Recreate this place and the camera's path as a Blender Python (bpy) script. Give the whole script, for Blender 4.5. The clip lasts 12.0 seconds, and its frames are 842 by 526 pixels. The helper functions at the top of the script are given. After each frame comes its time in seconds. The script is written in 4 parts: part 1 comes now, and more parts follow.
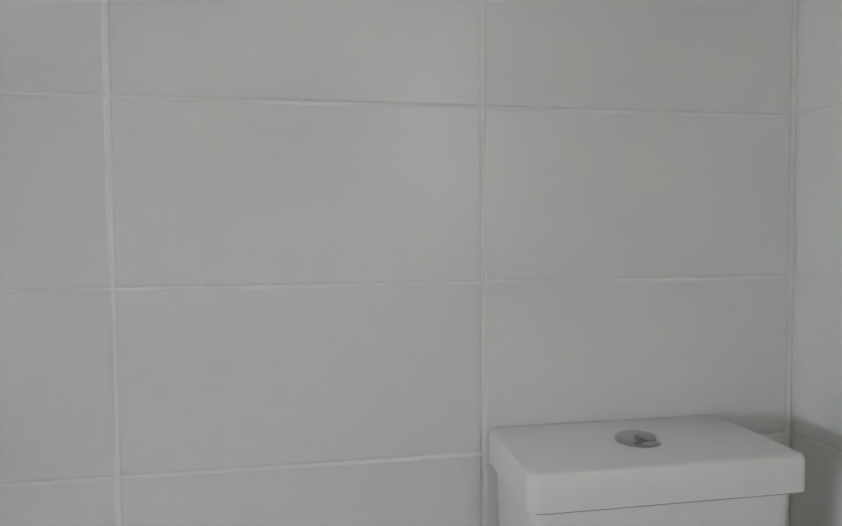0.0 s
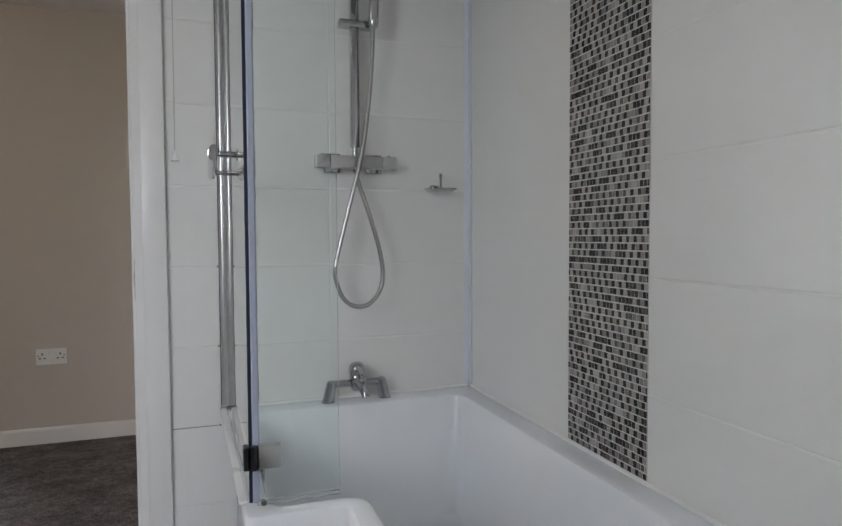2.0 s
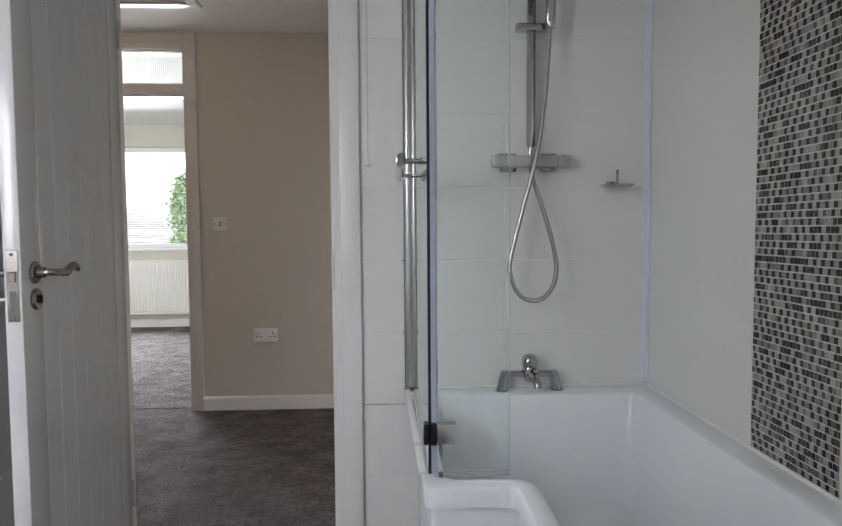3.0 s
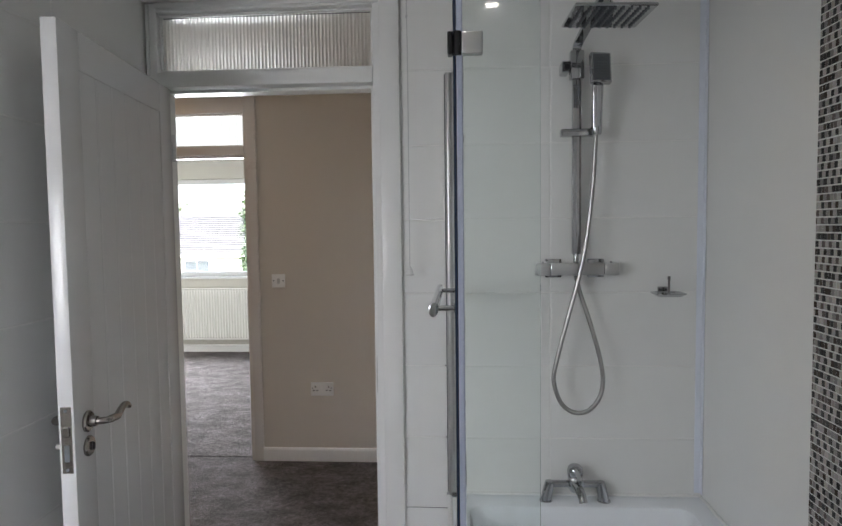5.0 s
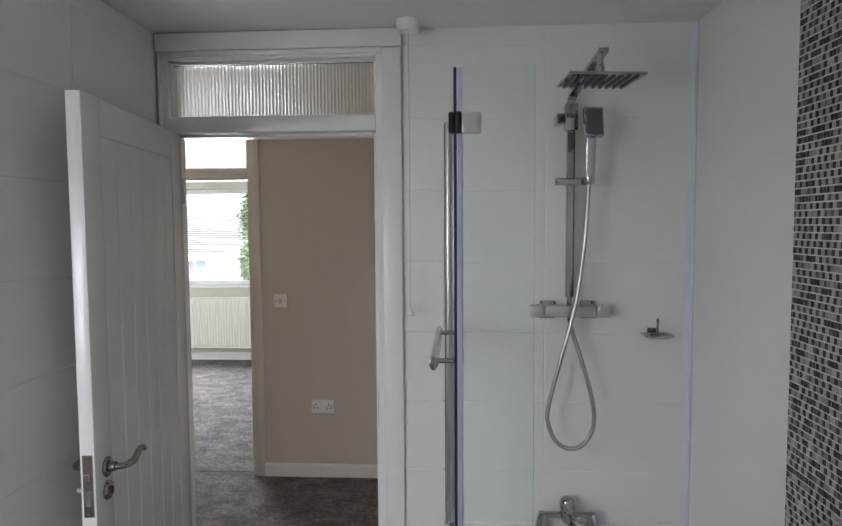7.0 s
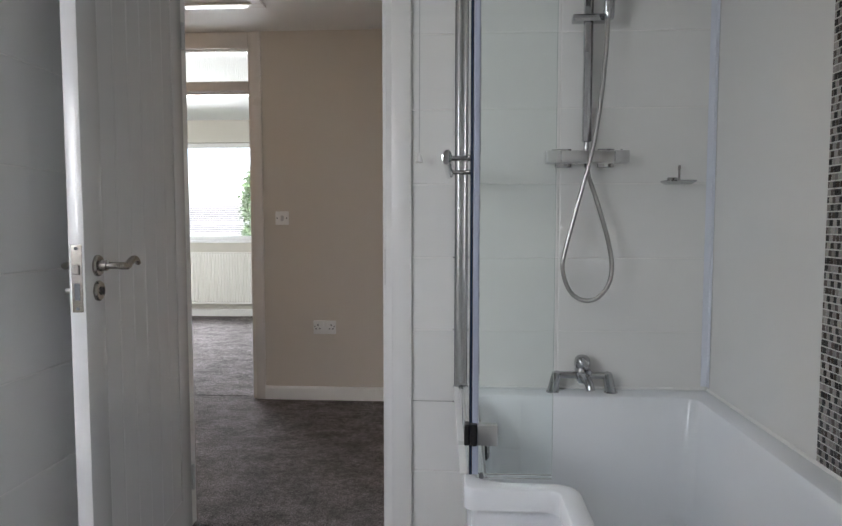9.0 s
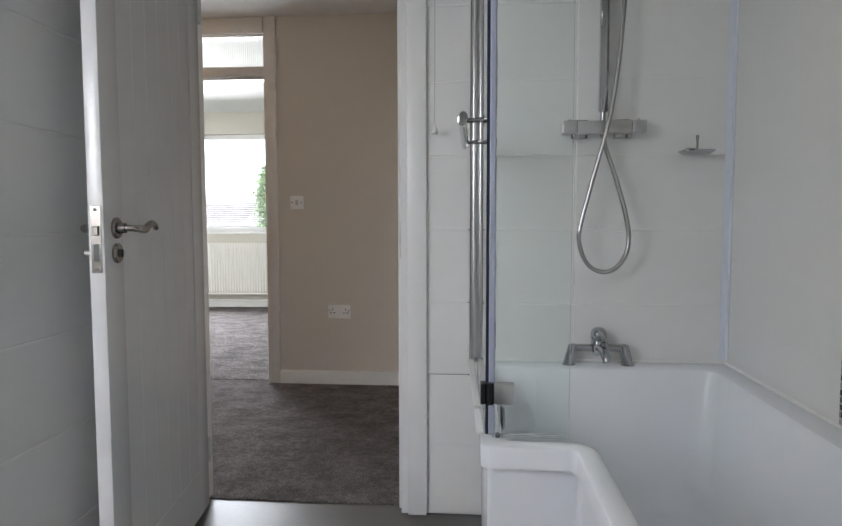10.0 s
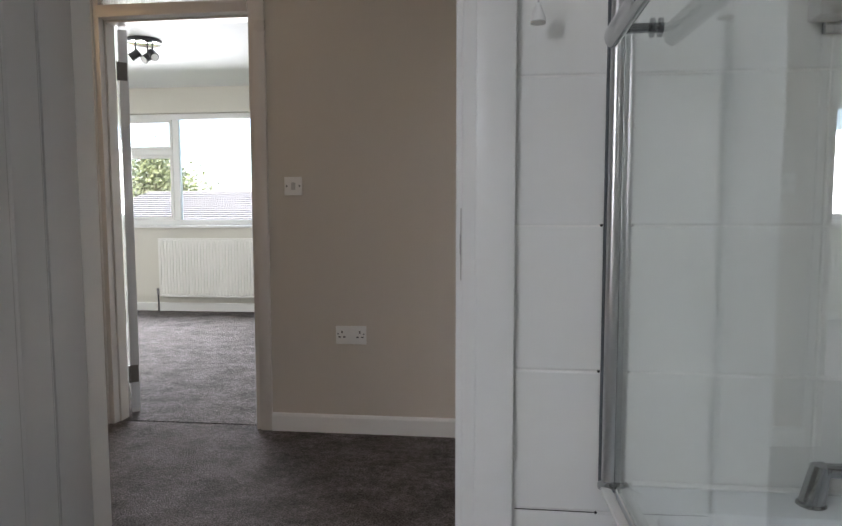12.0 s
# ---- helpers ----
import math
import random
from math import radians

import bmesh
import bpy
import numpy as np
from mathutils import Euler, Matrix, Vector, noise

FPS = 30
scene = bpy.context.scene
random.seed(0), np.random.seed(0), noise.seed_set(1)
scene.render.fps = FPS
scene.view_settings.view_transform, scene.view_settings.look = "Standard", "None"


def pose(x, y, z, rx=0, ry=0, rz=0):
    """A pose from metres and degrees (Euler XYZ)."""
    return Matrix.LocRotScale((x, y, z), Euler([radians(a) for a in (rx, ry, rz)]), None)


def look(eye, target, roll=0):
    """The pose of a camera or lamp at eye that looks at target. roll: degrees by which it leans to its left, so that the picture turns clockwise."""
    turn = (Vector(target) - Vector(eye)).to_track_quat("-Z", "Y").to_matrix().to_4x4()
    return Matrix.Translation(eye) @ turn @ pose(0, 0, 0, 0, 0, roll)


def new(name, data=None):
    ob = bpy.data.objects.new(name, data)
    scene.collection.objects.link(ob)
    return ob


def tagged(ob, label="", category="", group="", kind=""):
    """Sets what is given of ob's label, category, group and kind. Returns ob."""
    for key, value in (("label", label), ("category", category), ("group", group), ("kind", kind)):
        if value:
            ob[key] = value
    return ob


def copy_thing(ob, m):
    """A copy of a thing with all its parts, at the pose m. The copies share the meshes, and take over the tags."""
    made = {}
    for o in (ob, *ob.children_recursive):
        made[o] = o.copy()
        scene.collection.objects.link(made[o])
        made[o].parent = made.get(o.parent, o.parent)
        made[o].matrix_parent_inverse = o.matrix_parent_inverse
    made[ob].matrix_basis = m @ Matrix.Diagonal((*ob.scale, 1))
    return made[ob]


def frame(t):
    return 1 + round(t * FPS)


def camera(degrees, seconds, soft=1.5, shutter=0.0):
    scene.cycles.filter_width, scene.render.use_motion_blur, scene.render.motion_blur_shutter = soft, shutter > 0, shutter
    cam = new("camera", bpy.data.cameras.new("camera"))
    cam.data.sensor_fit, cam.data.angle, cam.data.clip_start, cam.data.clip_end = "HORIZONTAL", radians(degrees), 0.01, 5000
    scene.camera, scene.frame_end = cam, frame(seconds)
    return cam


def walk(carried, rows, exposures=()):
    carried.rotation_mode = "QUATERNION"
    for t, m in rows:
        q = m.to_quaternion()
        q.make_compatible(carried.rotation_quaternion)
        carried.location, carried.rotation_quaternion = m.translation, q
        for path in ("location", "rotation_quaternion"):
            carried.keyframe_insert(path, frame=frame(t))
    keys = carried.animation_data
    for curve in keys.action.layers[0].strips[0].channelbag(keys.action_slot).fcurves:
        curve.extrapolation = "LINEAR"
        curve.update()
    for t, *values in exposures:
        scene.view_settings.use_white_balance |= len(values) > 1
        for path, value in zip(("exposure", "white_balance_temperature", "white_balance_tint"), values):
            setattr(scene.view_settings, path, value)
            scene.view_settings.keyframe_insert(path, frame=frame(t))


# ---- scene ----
cam = camera(68.5, 12.0)
PATH = [
    (0, (0.265, -1.706, 1.063), (2.235, -2.04, 0.984), -0.4),
    (0.2, (0.329, -1.713, 1.059), (2.327, -1.711, 0.972), -0.3),
    (0.4, (0.376, -1.697, 1.06), (2.331, -1.285, 0.964), -0.5),
    (0.5, (0.374, -1.698, 1.059), (2.281, -1.101, 0.968), -0.6),
    (0.7, (0.358, -1.723, 1.071), (2.062, -0.679, 0.981), -0.7),
    (1, (0.296, -1.793, 1.075), (1.699, -0.369, 0.998), -0.2),
    (1.5, (0.235, -1.952, 1.093), (1.216, -0.212, 1.004), -0.5),
    (2, (0.24, -2.033, 1.092), (0.894, -0.146, 1.006), -0.3),
    (2.5, (0.242, -2.11, 1.117), (0.568, -0.14, 1.006), -0.6),
    (3, (0.236, -2.128, 1.107), (0.327, -0.133, 0.999), -0.4),
    (3.2, (0.237, -2.136, 1.106), (0.252, -0.139, 0.997), -0.4),
    (4.8, (0.28, -2.136, 1.382), (0.198, -0.139, 1.305), -0.3),
    (5, (0.323, -2.1, 1.477), (0.197, -0.108, 1.36), -0.7),
    (5.5, (0.348, -2.14, 1.565), (0.225, -0.148, 1.442), -0.4),
    (6, (0.343, -2.159, 1.602), (0.221, -0.166, 1.481), -0.5),
    (6.5, (0.324, -2.189, 1.648), (0.208, -0.197, 1.523), -0.3),
    (6.7, (0.321, -2.192, 1.653), (0.204, -0.199, 1.529), -0.4),
    (8.5, (0.31, -2.083, 1.225), (0.193, -0.09, 1.096), -0.1),
    (9, (0.286, -2.117, 1.117), (0.166, -0.124, 0.989), -0.0),
    (9.5, (0.304, -2.126, 1.053), (0.152, -0.136, 0.924), -0.1),
    (10, (0.28, -2.12, 1.03), (0.117, -0.131, 0.896), -0.1),
    (10.5, (0.229, -1.957, 0.997), (0.041, 0.029, 0.854), -0.1),
    (11, (0.172, -1.727, 0.999), (-0.021, 0.258, 0.851), 0.1),
    (11.5, (0.154, -1.41, 1.017), (-0.049, 0.574, 0.863), -0.1),
    (12, (0.085, -1.071, 1.02), (-0.137, 0.91, 0.863), -0.1),
]
walk(cam, [(t, look(eye, to, lean)) for t, eye, to, lean in PATH], [(t, stops, 6260, 11) for t, stops in ((0, 3.2), (0.5, 2.8), (1, 2.88), (1.5, 3.05), (2.5, 3.33), (3, 3.27), (5, 3.22), (9, 3.25), (10.5, 3.32), (11.5, 3.22), (12, 3.0))])

# ---- light ----
world = bpy.data.worlds.new("sky")
world.use_nodes = True
scene.world = world
wn = world.node_tree.nodes
sky = wn.new("ShaderNodeTexSky")
sky.sky_type = "NISHITA"
sky.sun_disc = False
sky.sun_elevation, sky.sun_rotation = radians(48), radians(163)
sky.dust_density, sky.ozone_density = 4.0, 0.6
world.node_tree.links.new(sky.outputs[0], wn["Background"].inputs[0])
wn["Background"].inputs[1].default_value = 0.15

sun = new("sun", bpy.data.lights.new("sun", "SUN"))
sun.data.energy, sun.data.angle, sun.data.color = 0.9, radians(15), (1, 0.96, 0.9)
sun.matrix_world = look((0, 0, 30), (-6, 19, 2))


def area(name, eye, target, wide, high, watts, colour, spread):
    a = new(name, bpy.data.lights.new(name, "AREA"))
    a.data.shape, a.data.size, a.data.size_y, a.data.energy, a.data.color = "RECTANGLE", wide, high, watts, colour
    a.data.spread = radians(spread)
    a.matrix_world = look(eye, target)
    return a


area("daylight_bathroom", (-1.2, -2.35, 1.55), (-0.1, 0, 0.4), 0.74, 0.8, 0.79, (0.985, 0.985, 0.985), 130)
area("daylight_bedroom", (-3.05, 5.03, 1.4), (-3.0, 2.4, 0.72), 2.25, 0.78, 18.0, (0.97, 0.985, 1.0), 130)
bulb_light = new("lamp_light", bpy.data.lights.new("lamp_light", "POINT"))
bulb_light.data.energy, bulb_light.data.color, bulb_light.data.shadow_soft_size = 0.35, (1.0, 0.62, 0.3), 0.04
bulb_light.location = (-2.35, 0.85, 2.02)
for lx, ly, watts in ((0.45, -1.83, 0.25), (0.2, -1.08, 0.2)):
    spot_light = new("downlight_light", bpy.data.lights.new("downlight_light", "SPOT"))
    spot_light.data.energy, spot_light.data.color, spot_light.data.spot_size, spot_light.data.spot_blend = watts, (1.0, 0.94, 0.86), radians(155), 1.0
    spot_light.data.shadow_soft_size = 0.05
    spot_light.matrix_world = look((lx, ly, 2.29), (lx, ly + 0.001, 0))


# ---- materials ----
def pbr(name, col, rough=0.5, metal=0.0, var=0.06, scale=3.0, fine=60.0, fine_var=0.0, bump=0.0, bump_scale=200.0, coat=0.0, per=0.0, rough_var=0.06, stretch=(1, 1, 1)):
    """Colour with broad and fine variation in world space, fine relief, and a little change from piece to piece."""
    m = bpy.data.materials.new(name)
    m.use_nodes = True
    n, l = m.node_tree.nodes, m.node_tree.links
    b = n["Principled BSDF"]
    geo = n.new("ShaderNodeNewGeometry")
    mp = n.new("ShaderNodeVectorMath"); mp.operation = "MULTIPLY"; mp.inputs[1].default_value = stretch
    l.new(geo.outputs["Position"], mp.inputs[0])

    def tex(s, detail=4.0):
        t = n.new("ShaderNodeTexNoise")
        t.inputs["Scale"].default_value, t.inputs["Detail"].default_value = s, detail
        l.new(mp.outputs[0], t.inputs["Vector"])
        return t

    def scaled(sock, amount, base):
        k = n.new("ShaderNodeMath"); k.operation = "MULTIPLY_ADD"
        l.new(sock, k.inputs[0]); k.inputs[1].default_value = amount; k.inputs[2].default_value = base
        return k.outputs[0]

    broad, small = tex(scale), tex(fine, 2.0)
    value = scaled(broad.outputs["Fac"], 2 * var, 1 - var)
    if fine_var:
        k = n.new("ShaderNodeMath"); k.operation = "MULTIPLY"
        l.new(value, k.inputs[0]); l.new(scaled(small.outputs["Fac"], 2 * fine_var, 1 - fine_var), k.inputs[1])
        value = k.outputs[0]
    if per:
        oi = n.new("ShaderNodeObjectInfo")
        k = n.new("ShaderNodeMath"); k.operation = "MULTIPLY"
        l.new(value, k.inputs[0]); l.new(scaled(oi.outputs["Random"], 2 * per, 1 - per), k.inputs[1])
        value = k.outputs[0]
    mul = n.new("ShaderNodeVectorMath"); mul.operation = "SCALE"
    mul.inputs[0].default_value = col
    l.new(value, mul.inputs["Scale"])
    l.new(mul.outputs[0], b.inputs["Base Color"])
    l.new(scaled(broad.outputs["Fac"], 2 * rough_var, max(0.0, rough - rough_var)), b.inputs["Roughness"])
    b.inputs["Metallic"].default_value = metal
    b.inputs["Coat Weight"].default_value = coat
    b.inputs["Coat Roughness"].default_value = 0.06
    if bump:
        bt, bp = tex(bump_scale, 3.0), n.new("ShaderNodeBump")
        bp.inputs["Strength"].default_value, bp.inputs["Distance"].default_value = 1.0, bump
        l.new(bt.outputs["Fac"], bp.inputs["Height"])
        l.new(bp.outputs[0], b.inputs["Normal"])
    return m


def glass(name, col, rough=0.0):
    m = bpy.data.materials.new(name)
    m.use_nodes = True
    b = m.node_tree.nodes["Principled BSDF"]
    b.inputs["Base Color"].default_value = (*col, 1)
    b.inputs["Transmission Weight"].default_value, b.inputs["Roughness"].default_value, b.inputs["IOR"].default_value = 1.0, rough, 1.48
    return m


def glow(name, col, strength):
    m = bpy.data.materials.new(name)
    m.use_nodes = True
    b = m.node_tree.nodes["Principled BSDF"]
    b.inputs["Emission Color"].default_value, b.inputs["Emission Strength"].default_value = (*col, 1), strength
    return m


TILE = pbr("glazed_tile", (0.79, 0.79, 0.775), 0.31, var=0.02, scale=1.5, bump=0.00015, bump_scale=9, per=0.012, rough_var=0.04)
PANEL = pbr("glossy_wall_panel", (0.79, 0.79, 0.775), 0.13, var=0.02, scale=1.2, bump=0.0001, bump_scale=6, rough_var=0.03)
GROUT = pbr("grout", (0.86, 0.85, 0.83), 0.85, var=0.1, scale=6, bump=0.0006, bump_scale=300)
MOSAIC_GROUT = pbr("grey_grout", (0.58, 0.57, 0.55), 0.85, var=0.1, scale=6)
ACRYLIC = pbr("acrylic", (0.86, 0.885, 0.92), 0.12, var=0.01, scale=1.2, rough_var=0.03)
CERAMIC = pbr("ceramic", (0.84, 0.84, 0.83), 0.1, var=0.01, scale=2)
NICKEL = pbr("worn_nickel", (0.33, 0.31, 0.29), 0.24, 1.0, var=0.08, scale=30, rough_var=0.06)
GLOSS = pbr("gloss_paint", (0.8, 0.8, 0.79), 0.32, var=0.025, scale=4, bump=0.0003, bump_scale=35, rough_var=0.05)
# Gloss paint, darkened and tinted for the shade on the bedroom door frame.
SHADED_GLOSS = pbr("shade_toned_gloss_paint", (0.68, 0.65, 0.62), 0.3, var=0.04, scale=4, bump=0.0004, bump_scale=30)
CEIL = pbr("ceiling_paint", (0.8, 0.8, 0.79), 0.9, var=0.03, scale=1.5, bump=0.0004, bump_scale=160)
WALL = pbr("beige_emulsion", (0.6, 0.555, 0.495), 0.75, var=0.03, scale=1.3, fine=140, fine_var=0.015, bump=0.0005, bump_scale=220)
BEDWALL = pbr("pale_emulsion", (0.66, 0.64, 0.58), 0.8, var=0.03, scale=1.3, bump=0.0005, bump_scale=220)
CHROME = pbr("chrome", (0.47, 0.475, 0.485), 0.045, 1.0, var=0.03, scale=20, rough_var=0.03)
STEEL = pbr("satin_steel", (0.55, 0.54, 0.52), 0.36, 1.0, var=0.06, scale=30, rough_var=0.06)
HOSE = pbr("hose_steel", (0.38, 0.37, 0.36), 0.38, 1.0, var=0.06, scale=30)
ALU = pbr("satin_aluminium", (0.57, 0.57, 0.57), 0.3, 1.0, var=0.04, scale=20, rough_var=0.05)
HINGE = pbr("dull_hinge_steel", (0.2, 0.19, 0.18), 0.4, 1.0, var=0.1, scale=40)
DOORPAINT = pbr("door_gloss_paint", (0.66, 0.665, 0.675), 0.17, var=0.025, scale=4, bump=0.0001, bump_scale=30, rough_var=0.05)
BLACK = pbr("black_metal", (0.02, 0.02, 0.022), 0.35, 0.3, var=0.1, scale=20)
GASKET = pbr("dark_edge", (0.02, 0.03, 0.06), 0.25, var=0.1, scale=20)
RUBBER = pbr("grey_rubber", (0.12, 0.13, 0.14), 0.6, var=0.1, scale=40)
PLASTIC = pbr("white_plastic", (0.82, 0.82, 0.81), 0.3, var=0.015, scale=10)
OLDPLASTIC = pbr("grey_plastic", (0.55, 0.55, 0.55), 0.35, var=0.03, scale=10)
SILICONE = pbr("corner_trim_plastic", (0.78, 0.81, 0.88), 0.3, var=0.02, scale=6)
RADIATOR = pbr("radiator_enamel", (0.8, 0.79, 0.76), 0.35, var=0.02, scale=4)
VINYL = pbr("grey_vinyl", (0.13, 0.125, 0.12), 0.45, var=0.15, scale=5, fine=80, fine_var=0.1)
SCREEN_GLASS = glass("clear_screen_glass", (0.935, 0.98, 0.965))
PANE_GLASS = glass("window_glass", (0.97, 0.98, 0.98))
REED_GLASS = glass("reeded_glass", (0.88, 0.89, 0.86), 0.28)
SEAL = pbr("milky_edge_plastic", (0.42, 0.46, 0.58), 0.3, var=0.05, scale=12)
SEAL_CLEAR = glass("clear_seal_plastic", (0.9, 0.93, 0.93), 0.15)
FROST = glass("frosted_glass", (0.95, 0.96, 0.97), 0.5)
LIT = glow("lit_lamp", (1, 0.92, 0.8), 2.2)
FILAMENT = glow("lit_bulb", (1, 0.7, 0.4), 3.5)


def carpet_material():
    """Heathered twist pile: dark tufts with paler tips, brushed into soft patches."""
    m = bpy.data.materials.new("twist_pile_carpet")
    m.use_nodes = True
    n, l = m.node_tree.nodes, m.node_tree.links
    b = n["Principled BSDF"]
    geo = n.new("ShaderNodeNewGeometry")

    def layer(scale, detail, lo, hi, out0, out1, vec=(1, 1, 1)):
        k = n.new("ShaderNodeVectorMath"); k.operation = "MULTIPLY"; k.inputs[1].default_value = vec
        l.new(geo.outputs["Position"], k.inputs[0])
        t = n.new("ShaderNodeTexNoise")
        t.inputs["Scale"].default_value, t.inputs["Detail"].default_value, t.inputs["Roughness"].default_value = scale, detail, 0.65
        l.new(k.outputs[0], t.inputs["Vector"])
        r = n.new("ShaderNodeMapRange")
        r.inputs["From Min"].default_value, r.inputs["From Max"].default_value, r.inputs["To Min"].default_value, r.inputs["To Max"].default_value = lo, hi, out0, out1
        l.new(t.outputs["Fac"], r.inputs["Value"])
        return r.outputs[0]

    tuft, clump, patch = layer(170, 2, 0.36, 0.64, 0.45, 1.6), layer(38, 3, 0.3, 0.7, 0.65, 1.35), layer(6, 3, 0.35, 0.65, 0.75, 1.3, (1, 1.3, 1))
    a = n.new("ShaderNodeMath"); a.operation = "MULTIPLY"; l.new(tuft, a.inputs[0]); l.new(clump, a.inputs[1])
    c = n.new("ShaderNodeMath"); c.operation = "MULTIPLY"; l.new(a.outputs[0], c.inputs[0]); l.new(patch, c.inputs[1])
    sc = n.new("ShaderNodeVectorMath"); sc.operation = "SCALE"; sc.inputs[0].default_value = (0.235, 0.212, 0.212)
    l.new(c.outputs[0], sc.inputs["Scale"]); l.new(sc.outputs[0], b.inputs["Base Color"])
    b.inputs["Roughness"].default_value = 1.0
    b.inputs["Specular IOR Level"].default_value = 0.1
    bp = n.new("ShaderNodeBump"); bp.inputs["Distance"].default_value = 0.008
    l.new(a.outputs[0], bp.inputs["Height"]); l.new(bp.outputs[0], b.inputs["Normal"])
    return m


CARPET = carpet_material()


def mosaic_material(name, island, tones):
    """Glass chips, one tone to a chip."""
    m = bpy.data.materials.new(name)
    m.use_nodes = True
    n, l = m.node_tree.nodes, m.node_tree.links
    b = n["Principled BSDF"]
    src = n.new("ShaderNodeNewGeometry" if island else "ShaderNodeObjectInfo")
    ramp = n.new("ShaderNodeValToRGB")
    ramp.color_ramp.interpolation = "CONSTANT"
    e = ramp.color_ramp.elements
    e[0].position, e[0].color = tones[0][0], (*tones[0][1], 1)
    e[1].position, e[1].color = tones[1][0], (*tones[1][1], 1)
    for p, c in tones[2:]:
        e.new(p).color = (*c, 1)
    l.new(src.outputs["Random Per Island" if island else "Random"], ramp.inputs[0])
    geo = n.new("ShaderNodeNewGeometry")
    t = n.new("ShaderNodeTexNoise"); t.inputs["Scale"].default_value = 150
    l.new(geo.outputs["Position"], t.inputs["Vector"])
    mix = n.new("ShaderNodeMix"); mix.data_type = "RGBA"; mix.blend_type = "MULTIPLY"; mix.inputs["Factor"].default_value = 0.3
    l.new(ramp.outputs[0], mix.inputs["A"]); l.new(t.outputs["Color"], mix.inputs["B"])
    l.new(mix.outputs["Result"], b.inputs["Base Color"])
    b.inputs["Roughness"].default_value = 0.18
    return m


DARK_TONES = ((0.0, (0.012, 0.011, 0.011)), (0.4, (0.032, 0.024, 0.02)), (0.65, (0.07, 0.055, 0.045)), (0.85, (0.15, 0.13, 0.12)))
PALE_TONES = ((0.0, (0.42, 0.4, 0.385)), (0.3, (0.34, 0.32, 0.3)), (0.55, (0.5, 0.47, 0.44)), (0.8, (0.27, 0.26, 0.255)), (0.93, (0.1, 0.085, 0.075)))
CHIPS = [mosaic_material("dark_chip", False, DARK_TONES), mosaic_material("pale_chip", False, PALE_TONES)]
CHIPS_JOINED = [mosaic_material("dark_chip_joined", True, DARK_TONES), mosaic_material("pale_chip_joined", True, PALE_TONES)]


# ---- shape helpers ----
def bx(bm, x0, x1, y0, y1, z0, z1, bevel=0.0, seg=1):
    r = bmesh.ops.create_cube(bm, size=1, matrix=Matrix.Translation(((x0 + x1) / 2, (y0 + y1) / 2, (z0 + z1) / 2)) @ Matrix.Diagonal((abs(x1 - x0), abs(y1 - y0), abs(z1 - z0), 1)))
    if bevel:
        vs = set(r["verts"])
        bmesh.ops.bevel(bm, geom=[e for e in bm.edges if e.verts[0] in vs and e.verts[1] in vs], offset=bevel, segments=seg, affect="EDGES", profile=0.5)
    return bm


def block(x0, x1, y0, y1, z0, z1, bevel=0.0, seg=1):
    return bx(bmesh.new(), x0, x1, y0, y1, z0, z1, bevel, seg)


def lathe(bm, prof, at=(0, 0, 0), axis="z", seg=24, closed=True):
    """A turned shape: prof holds (radius, height) from the bottom up."""
    turn = {"z": Matrix.Identity(4), "y": Matrix.Rotation(radians(-90), 4, "X"), "x": Matrix.Rotation(radians(90), 4, "Y")}[axis]
    m = Matrix.Translation(at) @ turn
    rings = []
    for r, h in prof:
        rings.append([bm.verts.new(m @ Vector((r * math.cos(2 * math.pi * i / seg), r * math.sin(2 * math.pi * i / seg), h))) for i in range(seg)])
    for a, b in zip(rings, rings[1:]):
        for i in range(seg):
            bm.faces.new((a[i], a[(i + 1) % seg], b[(i + 1) % seg], b[i]))
    if closed:
        bm.faces.new(rings[0][::-1]); bm.faces.new(rings[-1])
    return bm


def spline(pts, steps):
    """A smooth line through the points."""
    p = [Vector(q) for q in pts]
    p = [2 * p[0] - p[1]] + p + [2 * p[-1] - p[-2]]
    out = []
    for i in range(1, len(p) - 2):
        for k in range(steps):
            t = k / steps
            out.append(0.5 * (2 * p[i] + (p[i + 1] - p[i - 1]) * t + (2 * p[i - 1] - 5 * p[i] + 4 * p[i + 1] - p[i + 2]) * t * t + (3 * p[i] - p[i - 1] - 3 * p[i + 1] + p[i + 2]) * t ** 3))
    return out + [p[-2]]


def tube(bm, pts, radius, seg=12, radii=None, flat=1.0):
    """A round bar along the points."""
    pts = [Vector(q) for q in pts]
    up = Vector((0.13, 0.21, 0.97))
    rings = []
    for i, q in enumerate(pts):
        d = (pts[min(i + 1, len(pts) - 1)] - pts[max(i - 1, 0)]).normalized()
        s = d.cross(up)
        if s.length < 1e-3:
            s = d.cross(Vector((1, 0, 0)))
        s.normalize()
        up = s.cross(d).normalized()
        r = radii[i] if radii else radius
        rings.append([bm.verts.new(q + r * (math.cos(2 * math.pi * k / seg) * s + flat * math.sin(2 * math.pi * k / seg) * up)) for k in range(seg)])
    for a, b in zip(rings, rings[1:]):
        for k in range(seg):
            bm.faces.new((a[k], a[(k + 1) % seg], b[(k + 1) % seg], b[k]))
    bm.faces.new(rings[0][::-1]); bm.faces.new(rings[-1])
    return bm


